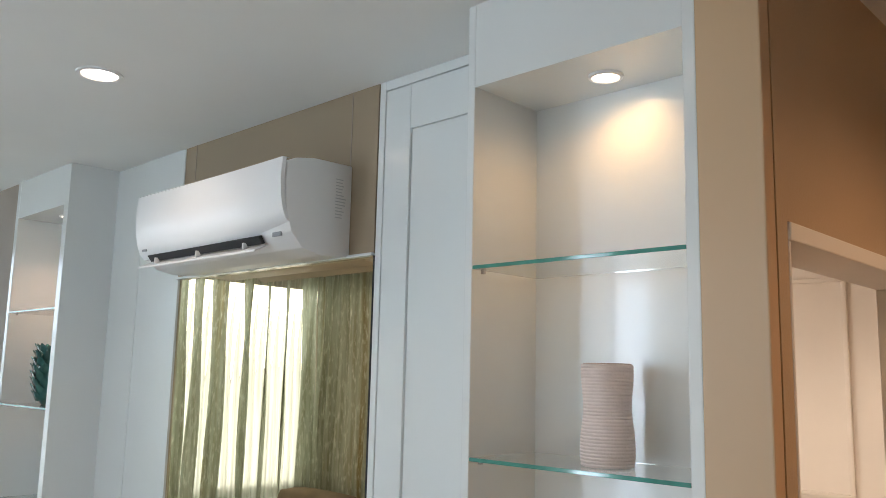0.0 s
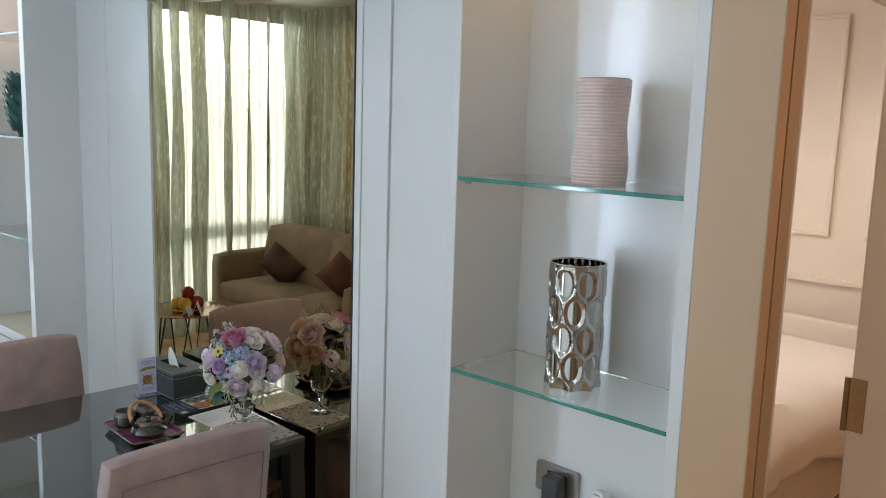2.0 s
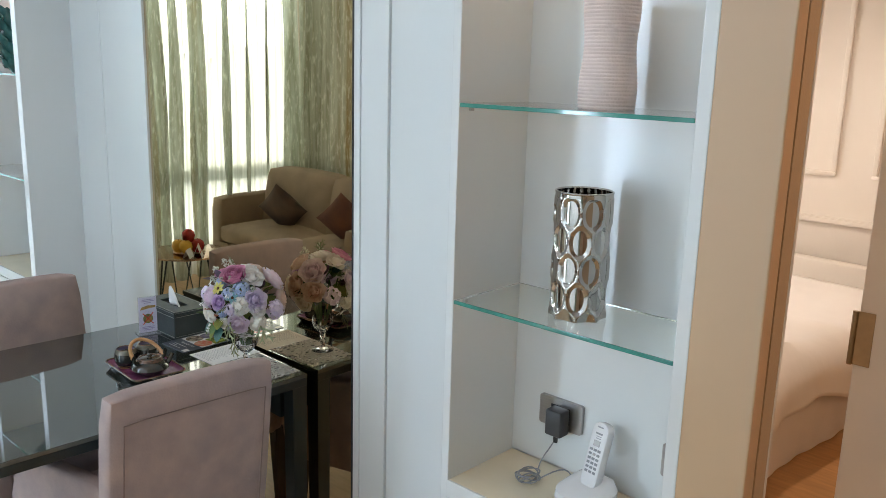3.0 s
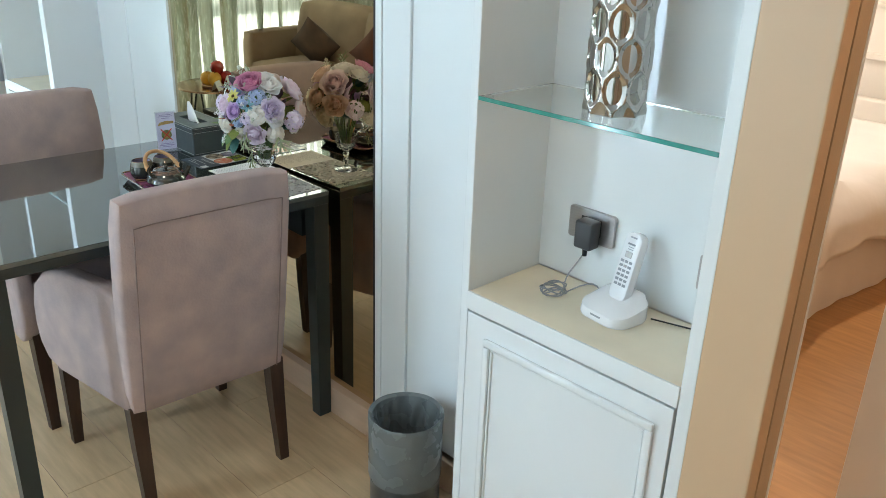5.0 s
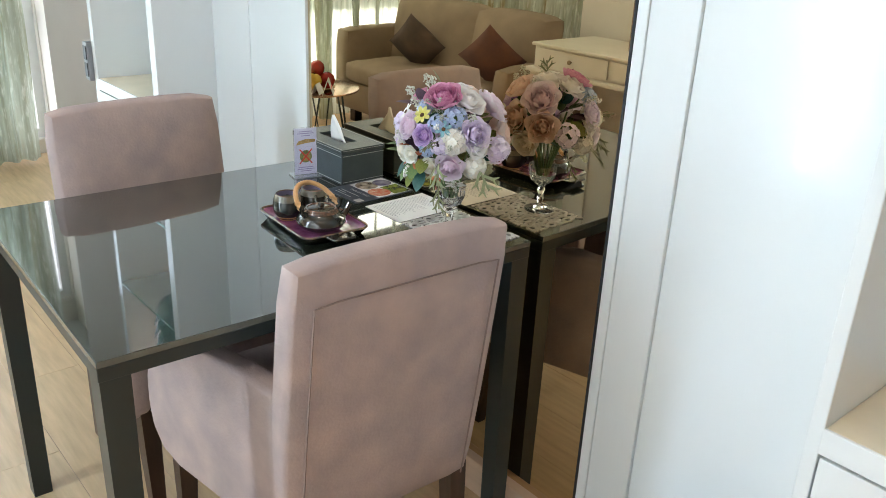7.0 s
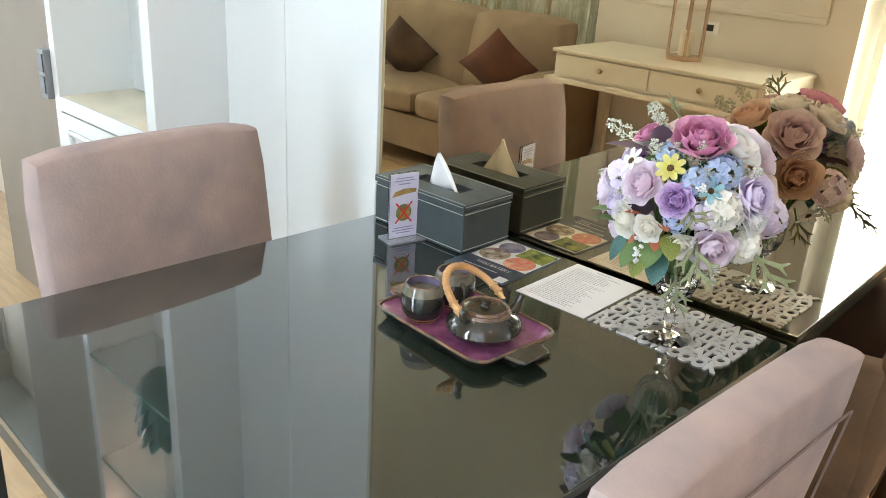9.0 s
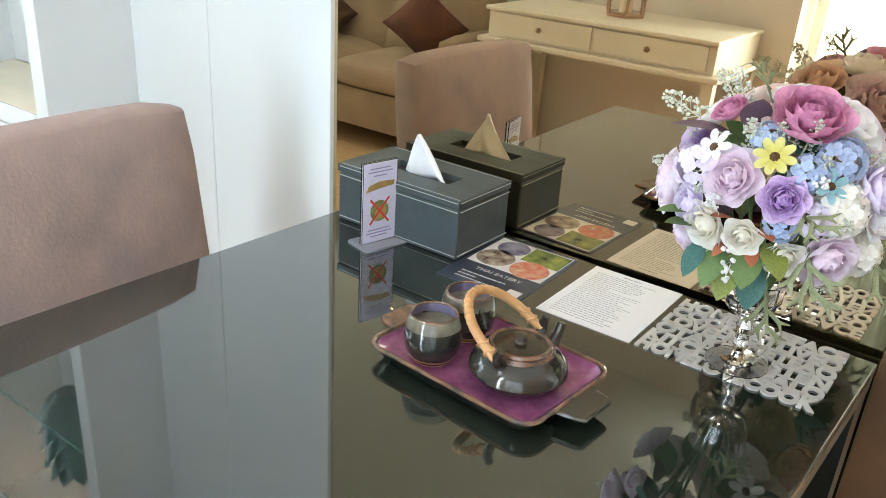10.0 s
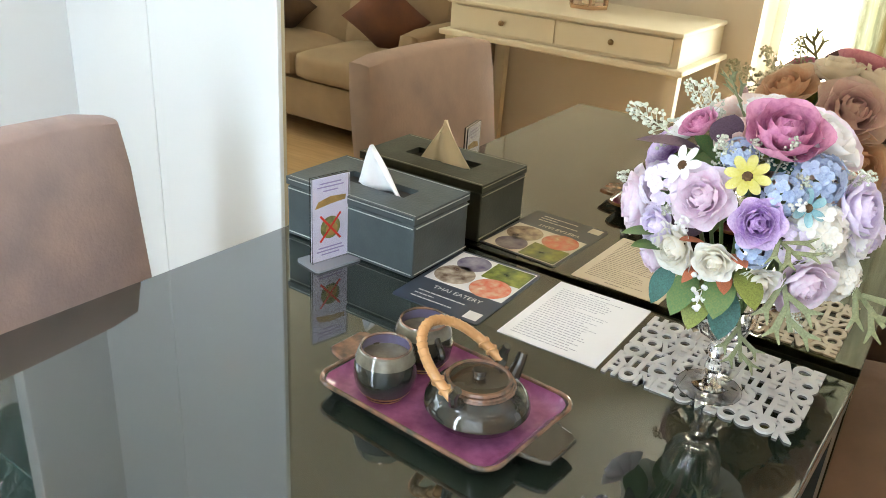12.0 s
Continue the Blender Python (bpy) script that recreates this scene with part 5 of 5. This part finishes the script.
for name, me, d, size, lift in (
        ("rose", R["mauve"], (0.24, -0.47, 0.86), 0.040, 0.0), ("rose", R["white"], (0.50, -0.10, 0.86), 0.033, -0.005),
        ("peony", R["blush"], (-0.18, -0.92, 0.35), 0.0285, 0.0), ("rose", R["violet"], (0.28, -0.91, 0.26), 0.0225, 0.008),
        ("rose", R["ivory"], (-0.32, -0.90, -0.14), 0.0245, 0.0), ("rose", R["ivory"], (0.04, -1.0, -0.12), 0.019, 0.006),
        ("peony", R["blush"], (0.70, -0.68, -0.26), 0.029, 0.0), ("carnation", K["ivory"], (0.74, -0.62, 0.20), 0.030, -0.006),
        ("hydrangea", K["blue"], (0.61, -0.52, 0.62), 0.026, 0.0), ("hydrangea", K["blue"], (0.42, -0.78, 0.50), 0.020, 0.004),
        ("daisy", D["teal"], (0.56, -0.72, 0.40), 0.018, 0.014), ("daisy", D["yellow"], (0.11, -0.82, 0.56), 0.021, 0.014),
        ("daisy", D["white"], (-0.41, -0.76, 0.51), 0.021, 0.014), ("daisy", D["white"], (0.55, -0.36, -0.80), 0.024, -0.004),
        ("rosebud", R["mauve"], (-0.44, -0.44, 0.79), 0.020, 0.006), ("hydrangea", K["lilac"], (-0.58, -0.70, 0.30), 0.027, 0.0),
        ("peony", R["lilac"], (0.90, -0.28, 0.34), 0.031, 0.0), ("rose", R["blush"], (-0.80, -0.45, 0.02), 0.032, 0.0),
        ("rose", R["white"], (0.05, 0.05, 1.0), 0.034, -0.01), ("rose", R["peach"], (-0.35, 0.55, 0.75), 0.036, -0.006),
        ("rose", R["blush"], (0.35, 0.62, 0.62), 0.040, -0.006), ("rose", R["peach"], (0.55, 0.75, 0.12), 0.036, -0.01),
        ("rose", R["peach"], (-0.1, 0.95, 0.2), 0.038, -0.016), ("rose", R["ivory"], (-0.62, 0.72, 0.05), 0.034, -0.01),
        ("hydrangea", K["lilac"], (0.9, 0.35, -0.05), 0.030, -0.004), ("rose", R["ivory"], (0.2, 0.9, -0.3), 0.032, -0.016),
        ("rose", R["white"], (-0.62, -0.15, 0.72), 0.026, -0.004), ("carnation", K["ivory"], (0.86, -0.20, -0.30), 0.026, -0.004),
        ("hydrangea", K["blue"], (-0.02, -0.72, 0.72), 0.017, 0.004), ("hydrangea", K["blue"], (0.30, -0.86, 0.02), 0.018, 0.0),
        ("hydrangea", K["lilac"], (0.55, -0.80, 0.10), 0.020, 0.0), ("rose", R["peach"], (-0.12, -0.55, 0.85), 0.022, -0.004), ("rosebud", R["ivory"], (0.40, -0.88, -0.28), 0.020, 0.0),
        ("rose", R["lilac"], (-0.55, -0.82, -0.05), 0.022, 0.0), ("rosebud", R["blush"], (-0.60, -0.62, -0.42), 0.018, 0.0), ("rosebud", R["white"], (0.95, -0.25, 0.1), 0.022, 0.0),
        ("rosebud", R["violet"], (-0.9, 0.15, 0.35), 0.026, 0.0), ("rose", R["blush"], (-0.75, 0.3, -0.3), 0.028, -0.008)):
    bloom(name, me, d, size, lift, 13 * size * 40)
rnd = random.Random(77)
for k in range(46):
    h = 1 - 1.5 * (k + 0.5) / 46
    r = math.sqrt(max(0.0, 1 - h * h))
    a = k * 2.4 + 0.5
    d = Vector((r * math.cos(a), r * math.sin(a), h))
    up = (d + Vector((rnd.uniform(-0.9, 0.9), rnd.uniform(-0.9, 0.6), rnd.uniform(-0.7, 0.6)))).normalized()
    bloom("leaf", (leaf_g, leaf_o, leaf_t, leaf_p, leaf_g)[k % 5], d, rnd.uniform(0.040, 0.060), -0.045, rnd.uniform(0, 6), up)
for d, up, size in (((-0.77, -0.12, 0.63), (-0.9, -0.1, 0.5), 0.075), ((-0.11, -0.74, 0.60), (-0.1, -0.6, 0.8), 0.055), ((0.3, -0.6, 0.7), (0.3, -0.5, 0.9), 0.05), ((-0.45, -0.3, 0.85), (-0.3, -0.1, 1), 0.06), ((0.75, -0.3, 0.6), (0.9, -0.3, 0.6), 0.05), ((-0.95, -0.2, 0.1), (-1, -0.3, 0.2), 0.05), ((0.12, -0.62, 0.76), (0.0, -0.7, 0.7), 0.045), ((0.5, -0.62, 0.62), (0.4, -0.8, 0.5), 0.045), ((-0.35, -0.85, 0.2), (-0.5, -0.85, 0.1), 0.04), ((0.7, -0.66, 0.1), (0.7, -0.7, 0.2), 0.045), ((-0.6, 0.1, 0.8), (-0.6, 0, 0.9), 0.06), ((0.62, -0.5, -0.6), (0.7, -0.4, -0.7), 0.045)):
    bloom("sprig", sprig_w, d, size, -0.022, 0.4, up)
for d, up, size in (((0.0, -0.95, -0.25), (0.0, -0.7, -0.6), 0.045), ((-0.2, -0.9, 0.1), (-0.3, -0.9, 0.2), 0.035), ((0.5, -0.8, 0.45), (0.5, -0.9, 0.4), 0.035)):
    bloom("bud_sprig", buds, d, size, -0.004, 0.2, up)
for d, up, size in (((0.50, -0.78, 0.0), (0.4, -0.6, -0.75), 0.075), ((0.9, -0.2, -0.2), (0.9, -0.3, -0.5), 0.075), ((0.35, -0.75, 0.15), (0.5, -0.8, 0.2), 0.06), ((0.2, -0.5, -0.7), (0.3, -0.4, -0.9), 0.06), ((-0.2, -0.1, 0.95), (-0.3, -0.1, 1), 0.05)):
    bloom("fern_frond", fern, d, size, -0.008, 0.6, up)
for d, up, size in (((-0.44, -0.57, 0.69), (-0.9, -0.3, 0.2), 0.06), ((-0.25, -0.6, 0.75), (0.2, -0.4, 0.9), 0.05), ((-0.43, -0.85, -0.25), (-0.6, -0.7, 0.3), 0.045), ((0.1, -0.97, -0.25), (0.2, -0.8, -0.6), 0.05), ((-0.15, -0.9, -0.35), (-0.2, -0.7, -0.7), 0.05)):
    bloom("leaf", leaf_p if d[2] > 0.5 else leaf_g, d, size, -0.004, 0.0, up)
for d, up, size, me in (((-0.10, -0.95, -0.02), (-0.6, -0.7, 0.3), 0.026, leaf_r), ((0.14, -0.97, -0.06), (0.7, -0.6, 0.1), 0.026, leaf_r), ((0.10, -0.95, -0.22), (0.4, -0.7, -0.5), 0.026, leaf_r), ((-0.08, -0.95, -0.24), (-0.5, -0.7, -0.5), 0.026, leaf_r),
        ((0.24, -0.93, -0.18), (0.6, -0.7, -0.3), 0.045, leaf_o), ((-0.02, -0.9, -0.40), (-0.1, -0.6, -0.8), 0.050, leaf_o), ((0.16, -0.9, -0.42), (0.2, -0.6, -0.8), 0.050, leaf_t), ((-0.5, -0.8, -0.1), (-0.8, -0.5, 0.1), 0.040, leaf_g), ((-0.36, -0.86, -0.36), (-0.3, -0.6, -0.8), 0.045, leaf_t)):
    bloom("leaf", me, d, size, 0.0, 0.0, up)
stems = bmesh.new()
for k in range(14):
    a = k * 2.4
    tube([(0.012 * math.cos(a), 0.012 * math.sin(a), -0.125), (0.022 * math.cos(a), 0.022 * math.sin(a), -0.085), (0.06 * math.cos(a), 0.06 * math.sin(a), 0.02)], 0.0022, 5, stems)
part("stem", stems, LEAF, bouquet)["kind"] = "stuff"

# ---- sofa, side table and console on the window side ----


def sofa():
    s = thing("sofa", "brown suede two-seat sofa with low arms in front of the curtains", "sofa", (-4.62, -0.50, 0))
    part("base", soft_box(-0.90, 0.68, -0.40, 0.42, 0.10, 0.30, 0.02, 0.0, 3), SOFA, s)
    for x0, x1 in ((-0.77, 0.03), (0.04, 0.60)):
        part("seat_cushion", soft_box(x0, x1, -0.22, 0.44, 0.29, 0.44, 0.05, 0.02, 6), SOFA, s)
        bk = soft_box(x0 - 0.03, x1 + 0.02, -0.16, 0.05, 0.40, 0.845, 0.05, 0.016, 6)
        for v in bk.verts:
            v.co.y -= 0.22 * max(0, v.co.z - 0.42)
        part("back_cushion", bk, SOFA, s)
    part("back", soft_box(-0.90, 0.68, -0.44, -0.26, 0.10, 0.70, 0.04, 0.0, 5), SOFA, s)
    part("armrest", soft_box(-0.93, -0.77, -0.40, 0.40, 0.10, 0.635, 0.04, 0.01, 5), SOFA, s)
    part("armrest", soft_box(0.60, 0.74, -0.40, 0.36, 0.10, 0.60, 0.05, 0.01, 5), SOFA, s)
    for x in (-0.78, 0.66):
        for y in (-0.34, 0.32):
            part("foot", box(x - 0.03, x + 0.03, y - 0.03, y + 0.03, 0, 0.10, 0.004), DARKWOOD, s)
    return s


sofa()


BROWNV = material("brown_velvet", (0.15, 0.095, 0.065), 0.85, vary=0.25, scale=6, second=(0.06, 0.045, 0.04), bump=0.2, bump_scale=70)


def cushion(x, y, z, turn, tilt, mat, label):
    c = thing("cushion", label, "cushion", (x, y, z), turn)
    bm = bmesh.new()
    bmesh.ops.create_grid(bm, x_segments=14, y_segments=14, size=0.155)
    top = bm.verts[:]
    for v in top:
        u, w = v.co.x / 0.155, v.co.y / 0.155
        v.co.z = 0.065 * max(0.0, (1 - u * u) * (1 - w * w)) ** 0.45
        v.co.x *= 1 - 0.06 * (1 - w * w)
        v.co.y *= 1 - 0.06 * (1 - u * u)
    g = bmesh.ops.duplicate(bm, geom=bm.verts[:] + bm.edges[:] + bm.faces[:])
    for e in g["geom"]:
        if isinstance(e, bmesh.types.BMVert):
            e.co.z *= -1
    bmesh.ops.remove_doubles(bm, verts=bm.verts, dist=1e-4)
    bmesh.ops.recalc_face_normals(bm, faces=bm.faces)
    part("cover", moved(bm, pose(0, 0, 0, 90 - tilt, 0, 0) @ pose(0, 0, 0, 0, 0, 45)), mat, c)
    return c


cushion(-4.95, -0.35, 0.585, -20, 22, BROWNV, "dark brown velvet scatter cushion leaning on the sofa back")
cushion(-4.24, -0.36, 0.60, -28, 20, CUSHION, "russet velvet scatter cushion leaning beside the sofa arm")

side = thing("side_table", "round copper-topped side table on black hairpin legs", "side table", (-4.63, 0.64, 0))
part("top", lathe([(0.240, 0.440), (0.250, 0.443), (0.250, 0.452), (0.240, 0.455)], 48), COPPER, side, "polished copper top")
for k in range(4):
    a = math.pi / 4 + k * math.pi / 2
    c, s_ = math.cos(a), math.sin(a)
    part("hairpin_leg", tube([(0.14 * c - 0.06 * s_, 0.14 * s_ + 0.06 * c, 0.44), (0.20 * c, 0.20 * s_, 0.006), (0.14 * c + 0.06 * s_, 0.14 * s_ - 0.06 * c, 0.44)], 0.006, 6), BLACK, side)
plate = thing("fruit_plate", "wooden plate on the side table", "plate", (-4.57, 0.66, 0.4552))
part("plate_body", lathe([(0.05, 0), (0.10, 0.012), (0.098, 0.016), (0.05, 0.006)], 36), RATTAN, plate)
card = thing("folded_card", "small white folded card beside the fruit", "card", (-4.46, 0.73, 0.4552), -40)
for sd in (-1, 1):
    part("leaf", prism([(sd * 0.022, 0), (sd * 0.0235, 0), (sd * 0.0008, 0.055), (-sd * 0.0004, 0.055)], -0.04, 0.04, "y"), PAPER, card, "", False)
APPLE = material("red_apple_skin", (0.48, 0.035, 0.02), 0.25, vary=0.25, scale=20, coat=0.3)
ORANGE = material("yellow_fruit_skin", (0.78, 0.47, 0.05), 0.4, vary=0.15, scale=30, bump=0.2, bump_scale=200)
for x, y, z, m, nm, r in ((-4.60, 0.64, 0.512, ORANGE, "orange", 0.046), (-4.54, 0.70, 0.508, ORANGE, "orange", 0.042), (-4.525, 0.625, 0.509, APPLE, "apple", 0.044), (-4.595, 0.72, 0.507, ORANGE, "orange", 0.042), (-4.565, 0.665, 0.572, APPLE, "apple", 0.042)):
    f = thing(nm, "ripe yellow fruit on the plate" if nm == "orange" else "shiny red apple on the plate", "fruit", (x, y, z - r))
    part("fruit_body", lathe([(0.001, 0.004), (r * 0.5, 0.0), (r * 0.88, r * 0.5), (r, r), (r * 0.86, r * 1.55), (r * 0.45, r * 1.9), (r * 0.12, r * 1.82), (0.001, r * 1.74)], 24), m, f)
    part("stalk", tube([(0, 0, r * 1.7), (0.003, 0, r * 2.05)], 0.002, 5), DARKWOOD, f)
tent = thing("tent_card", "folded white card with red print on the side table", "card", (-4.43, 0.68, 0.4552), 35)
part("card_leaf", prism([(-0.03, 0.0), (-0.028, 0.0), (0.0, 0.078), (0.028, 0.0), (0.03, 0.0), (0.0, 0.082)], -0.05, 0.05, "x"), PAPER, tent, "", False)
part("red_band", box(-0.045, 0.045, -0.0195, -0.0155, 0.034, 0.040), REDPR, tent, "", False)


def console():
    c = thing("console_table", "cream console table with two drawers on slim legs", "console table", (-3.275, -0.51, 0))
    w, d = 0.525, 0.26
    part("top", box(-w - 0.01, w + 0.01, -d, d + 0.01, 0.748, 0.766, 0.005), CONS, c)
    part("case", box(-w, w, -d + 0.005, d - 0.012, 0.632, 0.748, 0.002), CONS, c, "", False)
    part("ledge", box(-w - 0.035, w + 0.035, -d, d + 0.028, 0.608, 0.632, 0.006), CONS, c)
    for s in (-1, 1):
        x0, x1 = (-w + 0.03, -0.008) if s < 0 else (0.008, w - 0.03)
        dr = part("drawer", box(x0, x1, d - 0.012, d - 0.002, 0.645, 0.740, 0.0015), CONS, c)
        part("knob", lathe([(0.005, 0), (0.006, 0.008), (0.012, 0.016), (0.011, 0.022), (0.001, 0.025)], 16), BRASS, dr, "small brass knob").matrix_local = pose((x0 + x1) / 2, d - 0.003, 0.694, -90, 0, 0)
        for y in (-d + 0.04, d - 0.02):
            lg = bmesh.new()
            bmesh.ops.create_cone(lg, cap_ends=True, segments=4, radius1=0.022, radius2=0.033, depth=0.608, matrix=Matrix.Translation((s * (w - 0.01), y, 0.304)) @ Matrix.Rotation(math.pi / 4, 4, "Z"))
            part("leg", lg, CONS, c, "", False)
    return c


CONS = material("cream_lacquer", (0.80, 0.74, 0.62), 0.4, vary=0.03, scale=5)
console()
lan = thing("lantern", "copper framed hexagonal glass lantern on the console", "lantern", (-3.28, -0.54, 0.7665))
hexa = [(0.085 * math.cos(math.pi / 3 * k), 0.085 * math.sin(math.pi / 3 * k)) for k in range(6)]
part("foot_plate", prism([(x * 1.06, y * 1.06) for x, y in hexa], 0, 0.018, "z", 0.003, 2), COPPER, lan)
part("cap", prism([(x * 1.04, y * 1.04) for x, y in hexa], 0.285, 0.300, "z", 0.003, 2), COPPER, lan)
part("roof", lathe([(0.075, 0.300), (0.035, 0.345), (0.012, 0.355), (0.010, 0.372), (0.001, 0.374)], 6), COPPER, lan)
for k, (x, y) in enumerate(hexa):
    part("post", tube([(x, y, 0.015), (x, y, 0.288)], 0.006, 6), COPPER, lan)
part("candle", lathe([(0.028, 0.018), (0.028, 0.13), (0.001, 0.128)], 24), IVORY, lan, "ivory pillar candle")
wall_plate(-3.35, -3.26, 0.845, 0.90, -0.7995, "pale switch plate on the pier wall", PLASTIC2).matrix_world = pose(-3.30, -0.80, 0.895, 0, 0, 180)

# ---- bedroom ----
bed = thing("bed", "made double bed with white linen and a pleated valance", "bed", (-1.915, 4.35, 0), -5)
part("headboard", box(-0.98, 0.98, 1.06, 1.14, 0.05, 0.62, 0.02, 3), CREAM, bed, "cream upholstered headboard")
part("mattress", soft_box(-0.92, 0.92, -1.0, 1.05, 0.25, 0.46, 0.05, 0.0, 4), LINEN, bed)
vb = bmesh.new()
g = []
for j in range(5):
    z = 0.005 + 0.275 * j / 4
    row = []
    for k in range(161):
        y = -1.02 + 2.06 * k / 160
        o = (0.003 * math.sin(y * 31) + 0.006 * math.sin(y * 9 + 1)) * (1.2 - j / 4)
        row.append(vb.verts.new((0.915 + o + 0.02 * (1 - j / 4), y, z)))
    g.append(row)
for a, b in zip(g, g[1:]):
    for k in range(160):
        vb.faces.new((a[k], a[k + 1], b[k + 1], b[k]))
part("valance", vb, LINEN, bed, "pleated white valance")
dv = bmesh.new()
g = []
for j in range(23):
    row = []
    for k in range(61):
        y = -1.05 + 1.95 * k / 60
        t = j / 22
        edge = 0.945 + 0.012 * math.sin(7 * y + 1) + 0.008 * math.sin(17 * y)
        if t < 0.6:
            x, z = -0.95 + (edge + 0.90) * t / 0.6, 0.50 + 0.018 * math.sin(5 * y + 6 * t) + 0.012 * math.sin(11 * y - 9 * t)
        else:
            s = (t - 0.6) / 0.4
            drop = 0.21 + 0.035 * math.sin(4.3 * y + 0.5) + 0.02 * math.sin(9 * y)
            x = edge - 0.05 + 0.065 * math.sin(min(1, s * 2.2) * math.pi / 2) + 0.016 * math.sin(19 * y + 3) * s
            z = 0.50 - 0.03 * min(1, s * 2.5) - drop * s
        row.append(dv.verts.new((x, y, z)))
    g.append(row)
for a, b in zip(g, g[1:]):
    for k in range(60):
        dv.faces.new((a[k], a[k + 1], b[k + 1], b[k]))
duv = part("duvet", dv, LINEN, bed, "rumpled white duvet")
so = duv.modifiers.new("thick", "SOLIDIFY")
so.thickness = 0.03
wm = bmesh.new()
for x0, x1, z0, z1 in ((-2.7, -1.50, 1.09, 1.115), (-2.7, -1.50, 2.375, 2.40), (-1.53, -1.50, 1.115, 2.375), (-1.30, -0.56, 1.09, 1.115), (-1.30, -0.56, 2.375, 2.40), (-1.30, -1.27, 1.115, 2.375)):
    add_box(wm, x0, x1, 5.578, 5.602, z0, z1, 0.006)
setting("wall_moulding", wm, CREAM, "cream picture-frame moulding on the bedroom wall", "trim", True)
setting("chair_rail", box(-3.5, DW, 5.572, 5.602, 0.805, 0.84, 0.006), CREAM, "cream chair rail on the bedroom wall", "trim")
# Added spot and trim ring, out of view, that brighten the bedroom.
lamp("bedroom_lamp", "SPOT", look((-1.3, 4.2, C - 0.03), (-1.3, 4.2, 0)), 68, (1, 0.86, 0.70), angle=150)
bl = thing("downlight", "round recessed downlight with a white trim ring", "ceiling lamp", (-1.3, 4.2, C))
part("trim_ring", lathe([(0.049, -0.001), (0.053, -0.006), (0.064, -0.005), (0.066, 0.0)], 40), PLASTIC2, bl)
downlight(-0.80, 0.95, C, 0.066, GLOWLAMP2, 5, 140, (1, 0.84, 0.66))
downlight(0.45, 0.55, C, 0.066, GLOWLAMP2, 9, 150, (1, 0.66, 0.38))
# Unseen fill, added to brighten and warm the wall around the bedroom door.
downlight(0.45, 2.15, C, 0.066, GLOWLAMP2, 50, 150, (1, 0.68, 0.42))
downlight(-4.52, 0.43, C, 0.066, GLOWLAMP3, 1.5, 140, (1, 0.84, 0.66))

# ---- floor planks ----
plank_w, plank_l = 0.192, 1.21
pm = mesh_of("plank", box(0.0006, plank_l - 0.0006, 0.0006, plank_w - 0.0006, -0.012, 0.0), OAK, False)
row = 0
y = SY
while y < 1.95:
    x = WX - (row * 0.43) % plank_l
    while x < EX:
        x0, x1 = max(x, WX), min(x + plank_l, EX)
        whole = x1 - x0 > plank_l - 0.001
        if x1 - x0 > 0.03:
            cut = pm if whole else mesh_of("plank", box(0.0006, x1 - x0 - 0.0006, 0.0006, plank_w - 0.0006, -0.012, 0.0), OAK, False)
            p = new("plank", cut)
            p.parent = floor
            p.location = (x0, y, 0)
        x += plank_l
    y += plank_w
    row += 1
